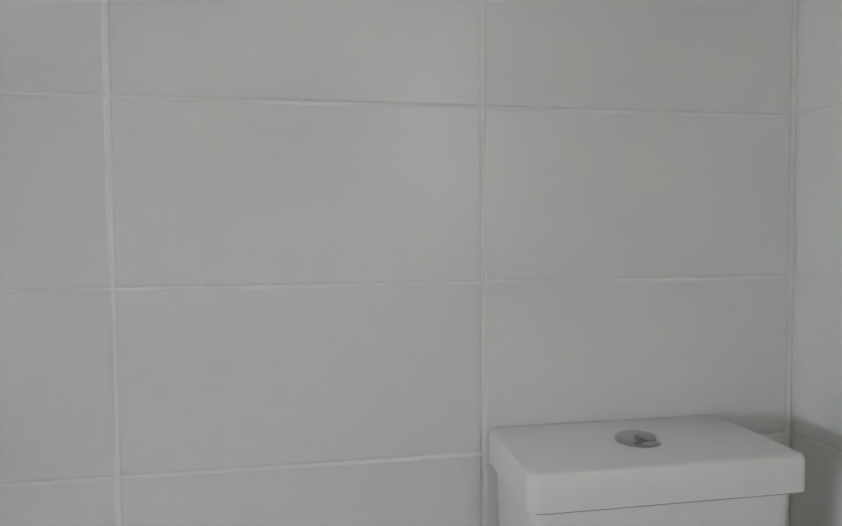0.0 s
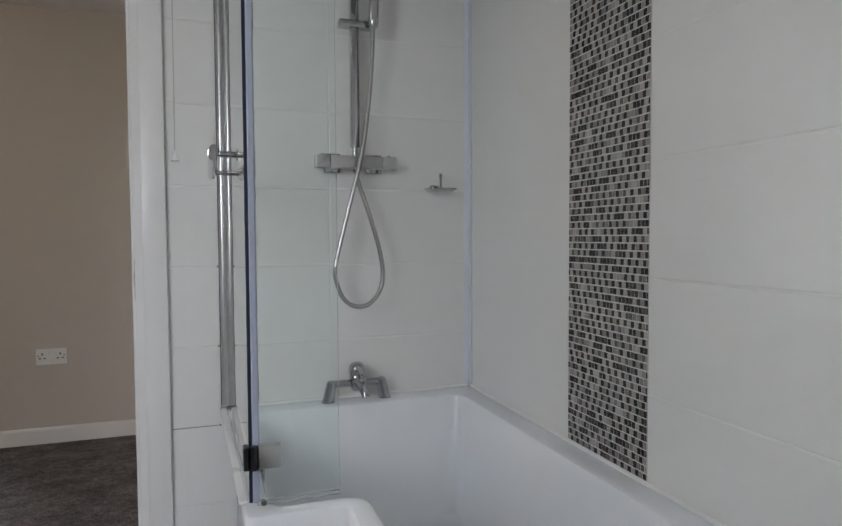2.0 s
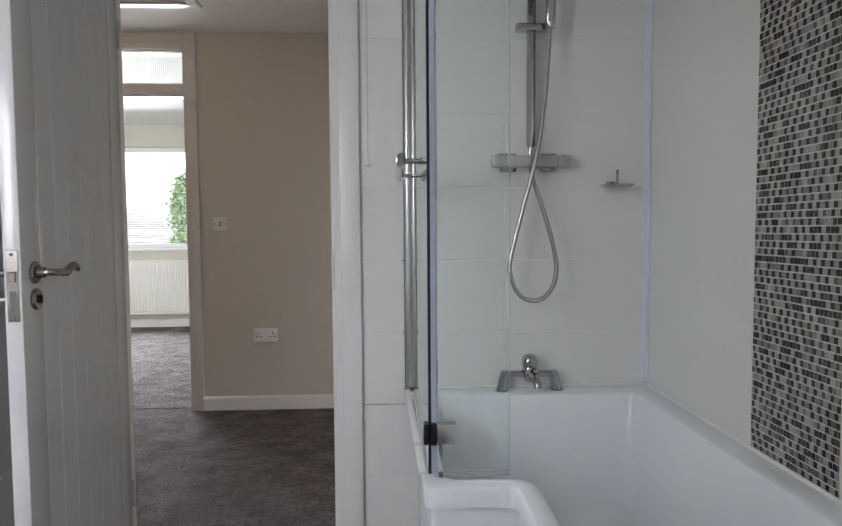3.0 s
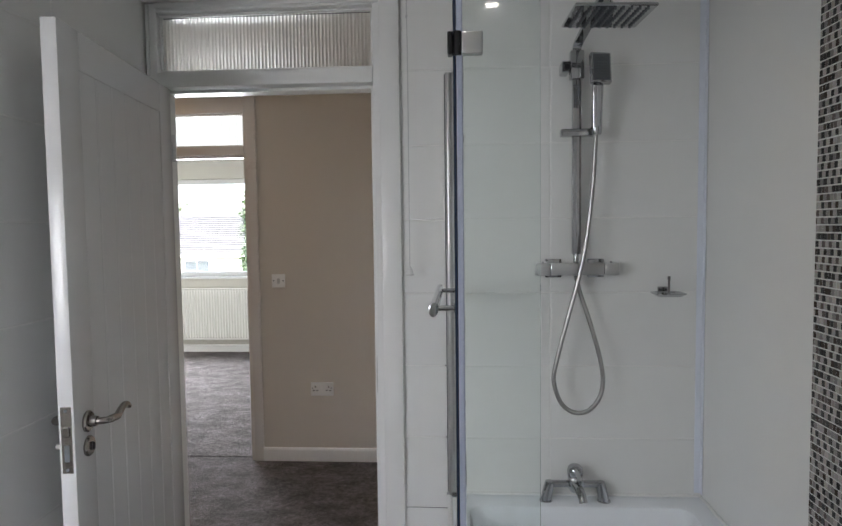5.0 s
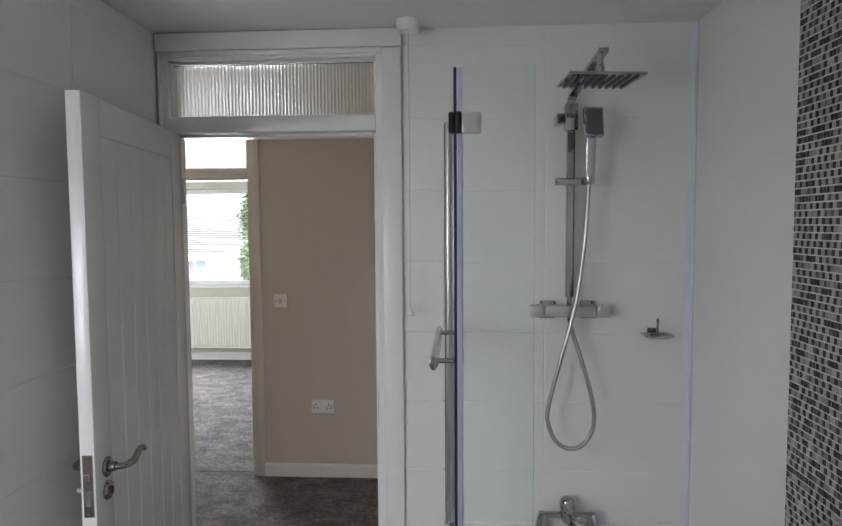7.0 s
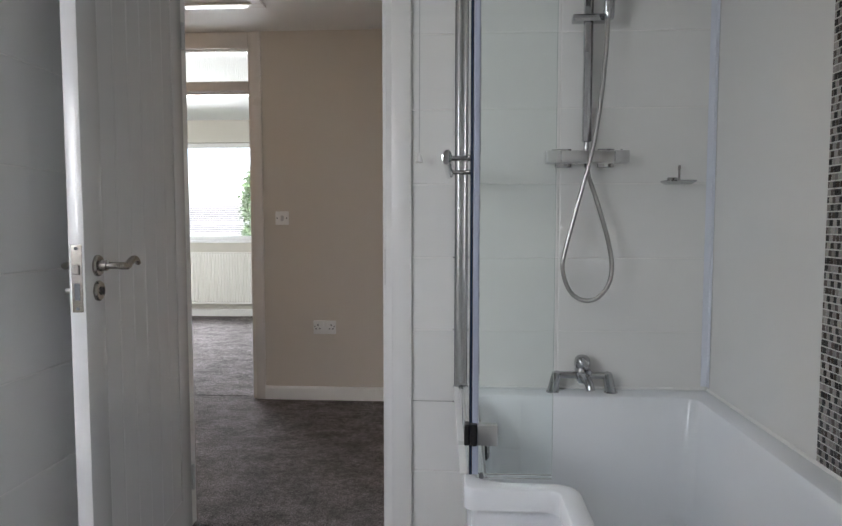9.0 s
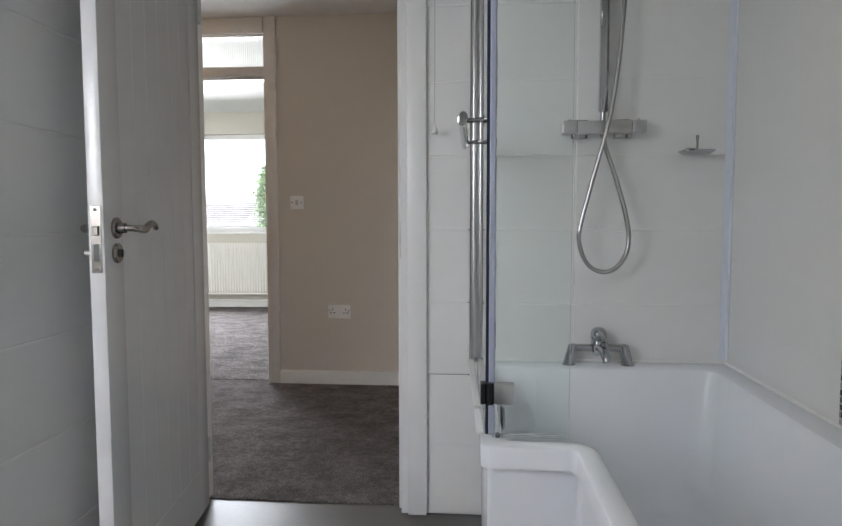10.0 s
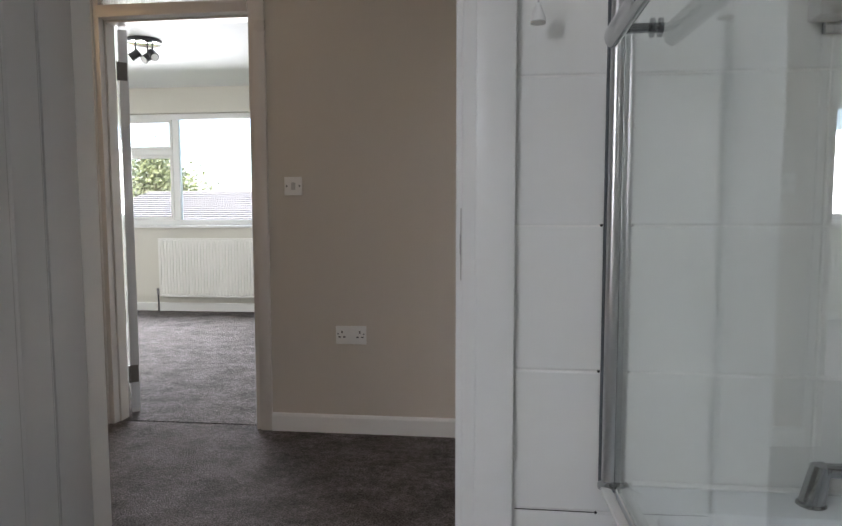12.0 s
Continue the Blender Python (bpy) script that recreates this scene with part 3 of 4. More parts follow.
# ---- shower ----
def shower():
    ob = thing("shower_set", (0.704, -0.052, 1.333), "chrome thermostatic shower with rain head, handset and hose on tiles", "shower")
    valve = part("valve_body", block(-0.0855, 0.0855, -0.021, 0.021, -0.0195, 0.0195, 0.0035, 2), ALU, ob, "satin square valve bar")
    for s in (-1, 1):
        part("control_knob", block(s * 0.0865, s * 0.133, -0.0215, 0.0215, -0.02, 0.02, 0.0035, 2), ALU, valve)
        part("knob_ring", block(s * 0.0852, s * 0.0868, -0.019, 0.019, -0.0175, 0.0175), RUBBER, valve)
        part("button", lathe(bmesh.new(), [(0.004, 0), (0.004, 0.005)], (s * 0.11, -0.004, 0.02), "z", 12), CHROME, valve)
        inlet = part("wall_flange", block(s * 0.07 - 0.027, s * 0.07 + 0.027, 0.036, 0.0515, -0.031, 0.031, 0.003, 2), CHROME, valve, "square chrome wall flange")
        part("inlet_stub", lathe(bmesh.new(), [(0.015, 0), (0.015, 0.02)], (s * 0.07, 0.018, 0.0), "y", 14), CHROME, inlet)
    part("outlet", lathe(bmesh.new(), [(0.009, -0.016), (0.011, -0.01), (0.011, 0)], (0, -0.006, -0.021), "z", 16), CHROME, valve)
    part("riser_nut", lathe(bmesh.new(), [(0.009, 0), (0.009, 0.03)], (-0.002, 0, 0.02), "z", 16), CHROME, ob)
    part("riser", block(-0.016, 0.012, -0.012, 0.012, 0.048, 0.61, 0.003, 2), CHROME, ob, "square chrome riser rail")
    top = part("riser_bracket", block(-0.024, 0.02, -0.018, 0.018, 0.61, 0.7, 0.004, 2), CHROME, ob)
    part("wall_bracket", block(-0.05, -0.024, -0.012, 0.05, 0.632, 0.668, 0.003), CHROME, top)
    part("bracket_knob", lathe(bmesh.new(), [(0.009, 0), (0.011, 0.004), (0.011, 0.02)], (-0.036, -0.034, 0.645), "y", 16), BLACK, top, "dark clamp knob")
    line = spline([(-0.002, 0.0, 0.7), (0.0, -0.006, 0.718), (0.008, -0.04, 0.738), (0.026, -0.2, 0.776), (0.032, -0.318, 0.79)], 6)
    loops = []
    for i, q in enumerate(line):
        d = (line[min(i + 1, len(line) - 1)] - line[max(i - 1, 0)]).normalized()
        n = Vector((1, 0, 0)).cross(d).normalized()
        loops.append([q + u * 0.0135 * Vector((1, 0, 0)) + v * 0.0065 * n for u, v in ((-1, -1), (1, -1), (1, 1), (-1, 1))])
    arm = skin(bmesh.new(), loops, True, True)
    part("shower_arm", arm, CHROME, ob)
    part("arm_elbow", lathe(bmesh.new(), [(0.008, 0), (0.0135, 0.014), (0.0135, 0.03), (0.01, 0.034), (0.01, 0.066)], (0.024, -0.308, 0.716), "z", 18), CHROME, ob)
    head = block(-0.105, 0.105, -0.1, 0.1, -0.004, 0.004, 0.002)
    rot = Matrix.Translation((0.022, -0.31, 0.708)) @ Matrix.Rotation(radians(1), 4, "Z") @ Matrix.Rotation(radians(1.5), 4, "Y") @ Matrix.Rotation(radians(2), 4, "X")
    bmesh.ops.transform(head, matrix=rot, verts=head.verts)
    plate = part("rain_head", head, CHROME, ob, "square flat rain shower head")
    tip = lathe(bmesh.new(), [(0.0036, -0.0095), (0.0036, -0.003)], (0, 0, 0), "z", 6)
    nozzle = bpy.data.meshes.new("nozzle")
    tip.to_mesh(nozzle)
    tip.free()
    nozzle.materials.append(RUBBER)
    for i in range(9):
        for k in range(9):
            jet = new("nozzle", nozzle)
            jet.parent = plate
            jet.matrix_local = rot @ Matrix.Translation((-0.084 + i * 0.021, -0.084 + k * 0.021, 0))
    slider = part("slider", block(-0.054, 0.06, -0.02, 0.016, 0.428, 0.452, 0.004, 2), CHROME, ob, "chrome slider bracket")
    part("cradle", lathe(bmesh.new(), [(0.014, 0), (0.017, 0.008), (0.018, 0.026)], (0.054, -0.034, 0.428), "z", 18), CHROME, slider)
    grip = bmesh.new()
    skin(grip, [[Vector((q.x + 0.054, q.y - 0.036 - 0.11 * (z - 0.43), z)) for q in fillet([Vector(v) for v in ((-w, -0.011), (w, -0.011), (w, 0.011), (-w, 0.011))], 0.007, 3)] for w, z in ((0.011, 0.43), (0.0155, 0.448), (0.017, 0.54), (0.017, 0.6))], True, True)
    grip = part("handset", grip, CHROME, ob, "chrome hand shower")
    face = block(-0.032, 0.032, -0.012, 0.012, -0.05, 0.05, 0.005, 2)
    tilt = Matrix.Translation((0.058, -0.068, 0.627)) @ Matrix.Rotation(radians(-14), 4, "X") @ Matrix.Rotation(radians(8), 4, "Z")
    bmesh.ops.transform(face, matrix=tilt, verts=face.verts)
    part("handset_head", face, CHROME, grip)
    spray = block(-0.026, 0.026, -0.0145, -0.0122, -0.044, 0.042, 0.001)
    for i in range(6):
        for k in range(8):
            bx(spray, -0.018 + i * 0.0065, -0.0145 + i * 0.0065, -0.0165, -0.014, -0.036 + k * 0.009, -0.0325 + k * 0.009)
    bmesh.ops.transform(spray, matrix=tilt, verts=spray.verts)
    part("spray_face", spray, RUBBER, grip, "dark rubber spray face")
    line = spline([(0.052, -0.036, 0.43), (0.047, -0.037, 0.33), (0.036, -0.038, 0.2), (0.018, -0.042, 0.07), (-0.003, -0.046, -0.03), (-0.04, -0.044, -0.17), (-0.076, -0.04, -0.32), (-0.078, -0.04, -0.375), (-0.056, -0.042, -0.435),
                   (-0.016, -0.044, -0.464), (0.03, -0.044, -0.458), (0.066, -0.042, -0.415), (0.077, -0.04, -0.355), (0.064, -0.036, -0.27), (0.034, -0.026, -0.16), (0.008, -0.012, -0.075), (0.0, -0.006, -0.037)], 90)
    radii = [0.0072 + 0.0001 * (1 if i % 2 else -1) for i in range(len(line))]
    part("hose", tube(bmesh.new(), line, 0.007, 10, radii), HOSE, ob, "ribbed steel shower hose")


shower()


def soap_dish():
    ob = thing("soap_dish", (0.996, 0, 1.249), "small chrome wall-mounted soap dish", "soap dish")
    part("wall_plate", block(-0.018, 0.014, -0.012, -0.001, -0.004, 0.02, 0.002), CHROME, ob)
    part("arm", block(-0.012, 0.012, -0.05, -0.012, -0.006, 0.004, 0.002), CHROME, ob)
    dish = bmesh.new()
    loops = []
    for off, z in ((0.012, -0.007), (0.0, 0.002), (0.0, 0.006), (0.006, 0.006), (0.012, 0.0)):
        loops.append([Vector((q.x, q.y, z)) for q in fillet([Vector(v) for v in ((-0.049 + off, -0.095 + off), (0.049 - off, -0.095 + off), (0.049 - off, -0.022 - off), (-0.049 + off, -0.022 - off))], 0.012, 4)])
    skin(dish, loops, top=True, bottom=True)
    part("dish", dish, CHROME, ob)
    part("upright_pin", lathe(bmesh.new(), [(0.0035, 0), (0.0035, 0.04), (0.0045, 0.041), (0.0045, 0.055)], (0.008, -0.04, 0.002), "z", 12), HINGE, ob, "thin upright pin")


soap_dish()
trim = bmesh.new()
bx(trim, XE - 0.022, XE - 0.001, -0.003, -0.0005, 0.566, CEIL_Z - 0.002, 0.001)
bx(trim, XE - 0.004, XE - 0.0012, -0.022, -0.0032, 0.566, CEIL_Z - 0.002, 0.001)
structure("corner_trim", trim, SILICONE, "bluish white plastic corner trim")


# ---- toilet ----
def toilet():
    ob = thing("toilet", (XE, -2.13, 0), "white ceramic close-coupled toilet with a chrome flush button", "toilet")
    tank = bmesh.new()
    ring = lambda x0, x1, y0, y1, z, r: [Vector((q.x, q.y, z)) for q in fillet([Vector(v) for v in ((x0, y0), (x1, y0), (x1, y1), (x0, y1))], r, 5)]
    skin(tank, [ring(-0.165, -0.006, -0.155, 0.155, 0.4, 0.03), ring(-0.172, -0.005, -0.165, 0.165, 0.44, 0.03), ring(-0.178, -0.005, -0.174, 0.174, 0.735, 0.02)], True, True)
    part("cistern", tank, CERAMIC, ob)
    lid = bmesh.new()
    skin(lid, [ring(-0.184, -0.004, -0.178, 0.178, 0.738, 0.014), ring(-0.19, -0.003, -0.184, 0.184, 0.742, 0.016), ring(-0.19, -0.003, -0.184, 0.184, 0.781, 0.016), ring(-0.188, -0.004, -0.182, 0.182, 0.787, 0.014), ring(-0.183, -0.007, -0.177, 0.177, 0.789, 0.012)], True, True)
    top = part("cistern_lid", lid, CERAMIC, ob)
    knob = part("flush_button", lathe(bmesh.new(), [(0.03, 0), (0.03, 0.004), (0.026, 0.007)], (-0.1, 0.0, 0.7885)), CHROME, top, "round dual flush button")
    part("button_half", lathe(bmesh.new(), [(0.014, 0), (0.014, 0.004), (0.01, 0.006)], (-0.108, -0.006, 0.795)), CHROME, knob)
    pan = bmesh.new()
    oval = lambda cx, a, b, z: [Vector((cx + a * math.cos(t) * (1.0 if math.cos(t) < 0 else 0.8), b * math.sin(t), z)) for t in [2 * math.pi * i / 28 for i in range(28)]]
    skin(pan, [oval(-0.36, 0.2, 0.11, 0.0), oval(-0.36, 0.19, 0.1, 0.12), oval(-0.38, 0.24, 0.15, 0.28), oval(-0.4, 0.27, 0.185, 0.385), oval(-0.4, 0.27, 0.185, 0.4)], True, True)
    part("pan", pan, CERAMIC, ob)
    seat = bmesh.new()
    skin(seat, [oval(-0.4, 0.272, 0.188, 0.402), oval(-0.4, 0.276, 0.19, 0.41), oval(-0.4, 0.27, 0.185, 0.428), oval(-0.4, 0.25, 0.165, 0.434)], True, True)
    part("seat_lid", seat, PLASTIC, ob, "closed white seat lid")


toilet()


# ---- bathroom door ----
def lever(ob, side, y, z, x):
    """Rose, scrolled lever and turn on one face of the door."""
    rose = part("rose", lathe(bmesh.new(), [(0.026, 0), (0.026, 0.004), (0.023, 0.008), (0.013, 0.009)] if side > 0 else [(0.013, -0.009), (0.023, -0.008), (0.026, -0.004), (0.026, 0)], (x, y, z), "x"), NICKEL, ob)
    pts = spline([(x + side * 0.006, y, z), (x + side * 0.034, y, z), (x + side * 0.046, y + 0.012, z - 0.001), (x + side * 0.048, y + 0.036, z - 0.003), (x + side * 0.049, y + 0.054, z - 0.004), (x + side * 0.049, y + 0.074, z + 0.005), (x + side * 0.049, y + 0.092, z + 0.011), (x + side * 0.048, y + 0.112, z + 0.009), (x + side * 0.046, y + 0.13, z - 0.001)], 6)
    part("lever", tube(bmesh.new(), pts, 0.009, 14, [0.0085 if i < 14 else 0.0096 if i < 27 else 0.0096 - 0.0001 * (i - 27) for i in range(len(pts))]), NICKEL, rose, "scrolled satin chrome lever")
    part("rose_neck", lathe(bmesh.new(), [(0.014, 0.0), (0.0125, 0.016)] if side > 0 else [(0.0125, -0.016), (0.014, 0.0)], (x + side * 0.008, y, z), "x", 18), NICKEL, rose)
    turn = part("escutcheon", lathe(bmesh.new(), [(0.025, 0), (0.025, 0.004), (0.022, 0.008), (0.012, 0.009)] if side > 0 else [(0.012, -0.009), (0.022, -0.008), (0.025, -0.004), (0.025, 0)], (x, y, z - 0.061), "x"), NICKEL, ob)
    if side > 0:
        part("turn_recess", lathe(bmesh.new(), [(0.0105, 0), (0.0105, 0.0012)], (x + 0.0088, y, z - 0.061), "x", 18), BLACK, turn, "dark recess")
        part("thumb_turn", block(x + 0.009, x + 0.017, y - 0.0035, y + 0.0035, z - 0.071, z - 0.051, 0.003), BLACK, turn, "dark thumb turn")
    else:
        part("release", lathe(bmesh.new(), [(0.007, -0.03), (0.008, 0)], (x - 0.008, y, z - 0.061), "x", 14), STEEL, turn)


def grooved_board(y0, y1, x0, x1, z0, z1, g=0.006, d=0.0022):
    """An upright board with wide shallow chamfers, so that two boards meet in a soft groove."""
    b = bmesh.new()
    prof = [(x0 + d, y0), (x0, y0 + g), (x0, y1 - g), (x0 + d, y1), (x1 - d, y1), (x1, y1 - g), (x1, y0 + g), (x1 - d, y0)]
    lo, hi = [[b.verts.new((px, py, z)) for px, py in prof] for z in (z0, z1)]
    for i in range(8):
        b.faces.new((lo[i], lo[(i + 1) % 8], hi[(i + 1) % 8], hi[i]))
    b.faces.new(lo[::-1]); b.faces.new(hi)
    return b


def leaf(name, base, rz, width, height, label, lever_on=True, thick=0.042):
    """A boarded door leaf hung at its local origin and running to -y; its seen face is +x."""
    ob = tagged(thing(name, base, label, "door", "", rz), kind="structure")
    t = thick
    stile = bmesh.new()
    bx(stile, -t + 0.004, -0.004, -width + 0.1, -0.1, 0.15, height - 0.09)
    core = part("core", stile, DOORPAINT, ob)
    part("hinge_stile", block(-t, 0, -0.101, 0, 0, height, 0.0025, 2), DOORPAINT, ob)
    part("lock_stile", block(-t, 0, -width, -width + 0.101, 0, height, 0.0025, 2), DOORPAINT, ob)
    part("top_rail", block(-t + 0.0003, -0.0003, -width + 0.1005, -0.1015, height - 0.096, height, 0.002), DOORPAINT, ob)
    part("bottom_rail", block(-t + 0.0003, -0.0003, -width + 0.1005, -0.1015, 0, 0.162, 0.002), DOORPAINT, ob)
    n, y0, w = 6, 0.1015, (width - 0.203) / 6
    for i in range(n):
        a = -(y0 + i * w)
        part("board", grooved_board(a - w + 0.00003, a - 0.00003, -t + 0.0025, -0.0025, 0.1615, height - 0.0955), DOORPAINT, ob, smooth=False)
    if lever_on:
        lever(ob, 1, -width + 0.062, 1.007, 0.0)
        lever(ob, -1, -width + 0.062, 1.007, -t)
        plate = part("latch_plate", block(-t / 2 - 0.0125, -t / 2 + 0.0125, -width - 0.0015, -width + 0.002, 0.902, 1.06, 0.001), NICKEL, ob, "worn nickel latch plate")
        part("latch_bolt", block(-t / 2 - 0.007, -t / 2 + 0.007, -width - 0.006, -width - 0.001, 0.99, 1.013, 0.002), NICKEL, plate)
        part("bolt_slot", block(-t / 2 - 0.006, -t / 2 + 0.006, -width - 0.0022, -width - 0.0012, 0.93, 0.97), RUBBER, plate)
        for z in (0.911, 1.051):
            part("screw", lathe(bmesh.new(), [(0.004, -0.0025), (0.004, 0.0)], (-t / 2, -width - 0.0008, z), "y", 10), RUBBER, plate)
    for z in (0.2, height - 0.2):
        hinge = part("hinge", lathe(bmesh.new(), [(0.006, -0.045), (0.006, 0.045)], (0.004, 0.005, z), "z", 12), DOORPAINT if lever_on else HINGE, ob, "butt hinge")
        part("hinge_flap", block(-t + 0.005, 0.0, 0.0003, 0.0022, z - 0.044, z + 0.044), DOORPAINT if lever_on else HINGE, hinge)
    return ob


leaf("door_1", (-0.665, -0.006, 0.008), 6.8, 0.736, 1.95, "white gloss boarded bathroom door standing open", thick=0.036)
leaf("door_2", (-1.73, YH + 0.135, 0.012), 213, 0.728, 1.91, "white boarded bedroom door standing wide open", False)


# ---- fittings of the hall ----
def wall_switch(x, z):
    ob = thing("light_switch", (x, YH, z), "white square plastic wall switch with a worn rocker", "switch")
    part("back_box", block(-0.04, 0.04, -0.004, -0.0005, -0.04, 0.04), PLASTIC, ob)
    part("plate", block(-0.042, 0.042, -0.011, -0.004, -0.042, 0.042, 0.002, 2), PLASTIC, ob)
    part("rocker", block(-0.008, 0.01, -0.0145, -0.0105, -0.018, 0.016, 0.004, 2), OLDPLASTIC, ob)
    for s in (-1, 1):
        part("screw", lathe(bmesh.new(), [(0.004, -0.0018), (0.004, 0.0)], (s * 0.03, -0.0105, 0), "y", 12), RUBBER, ob)


def wall_socket(x, z):
    ob = thing("socket", (x, YH, z), "white plastic double wall socket with two switches", "socket")
    part("plate", block(-0.071, 0.071, -0.011, -0.001, -0.0425, 0.0425, 0.002, 2), PLASTIC, ob)
    for s in (-1, 1):
        part("rocker", block(s * 0.012 - 0.0065, s * 0.012 + 0.0065, -0.0155, -0.0105, 0.008, 0.032, 0.002), PLASTIC, ob)
        holes = ((s * 0.042, 0.014, 0.004, 0.0085), (s * 0.042 - 0.011, -0.0085, 0.0075, 0.004), (s * 0.042 + 0.011, -0.0085, 0.0075, 0.004))
        for hx, hz, w, h in holes:
            part("pin_hole", block(hx - w * 0.7, hx + w * 0.7, -0.0116, -0.0108, hz - h * 0.7, hz + h * 0.7), BLACK, ob)
    for s in (-1, 1):
        part("screw", lathe(bmesh.new(), [(0.0035, -0.0012), (0.0035, 0.0)], (s * 0.0605, -0.0108, 0.006), "y", 10), RUBBER, ob)


wall_switch(-0.813, 1.15)
wall_socket(-0.551, 0.464)


def loft_hatch():
    ob = thing("loft_hatch", (-1.2, 1.1, CEIL_Z - 0.004), "white painted loft hatch with a wooden surround", "hatch")
    part("panel", block(-0.36, 0.36, -0.34, 0.1, -0.008, -0.001, 0.001), GLOSS, ob)
    for a in ((-0.44, 0.44, 0.105, 0.165), (-0.44, 0.44, -0.405, -0.345)):
        part("surround", block(*a, -0.022, -0.001, 0.003), SHADED_GLOSS, ob)
    for a in ((-0.44, -0.38, -0.344, 0.104), (0.38, 0.44, -0.344, 0.104)):
        part("surround", block(*a, -0.022, -0.001, 0.003), SHADED_GLOSS, ob)


loft_hatch()


def pendant():
    ob = thing("pendant_lamp", (-2.35, 0.85, CEIL_Z - 0.004), "lit bare warm bulb on a short white flex", "lamp")
    part("ceiling_rose", lathe(bmesh.new(), [(0.03, -0.022), (0.045, -0.012), (0.046, -0.001)]), PLASTIC, ob)
    part("flex", tube(bmesh.new(), [(0, 0, -0.02), (0, 0, -0.14)], 0.003, 8), PLASTIC, ob)
    part("lampholder", lathe(bmesh.new(), [(0.018, -0.19), (0.018, -0.15), (0.008, -0.135)]), PLASTIC, ob)
    b = part("bulb", lathe(bmesh.new(), [(0.004, -0.29), (0.02, -0.285), (0.03, -0.262), (0.029, -0.245), (0.016, -0.21), (0.013, -0.19)]), FILAMENT, ob, "lit warm bulb", shadow=False)


pendant()


# ---- fittings of the bathroom ceiling ----
def pull_cord():
    ob = thing("pull_cord_switch", (0.158, -0.09, CEIL_Z), "white ceiling pull switch with a long cord", "switch")
    part("base", lathe(bmesh.new(), [(0.012, -0.04), (0.033, -0.038), (0.04, -0.02), (0.041, -0.001)]), PLASTIC, ob)
    line = [(0.0, -0.0, -0.04), (0.001, 0.012, -0.3), (0.0, 0.022, -0.7), (-0.001, 0.026, -0.965)]
    part("cord", tube(bmesh.new(), spline(line, 5), 0.0017, 6), OLDPLASTIC, ob)
    part("joiner", lathe(bmesh.new(), [(0.002, -0.006), (0.0042, 0), (0.002, 0.006)], (0.0, 0.006, -0.16), "z", 10), OLDPLASTIC, ob)
    knob = part("toggle", lathe(bmesh.new(), [(0.0115, -0.028), (0.012, -0.024), (0.008, -0.012), (0.003, 0.0)], (-0.001, 0.026, -0.962), "z", 14), PLASTIC, ob)
    part("toggle_base", lathe(bmesh.new(), [(0.0118, -0.031), (0.0118, -0.0285)], (-0.001, 0.026, -0.962), "z", 14), STEEL, knob)


pull_cord()


def downlight():
    ob = thing("downlight", (0.45, -1.83, CEIL_Z), "lit recessed ceiling downlight with a chrome ring", "light", "bathroom downlights")
    part("ring", lathe(bmesh.new(), [(0.032, -0.006), (0.042, -0.005), (0.044, -0.001)]), CHROME, ob)
    part("lamp", lathe(bmesh.new(), [(0.026, -0.009), (0.028, -0.0065)]), LIT, ob, "lit lamp")
    copy_thing(ob, pose(0.2, -1.08, CEIL_Z))


downlight()


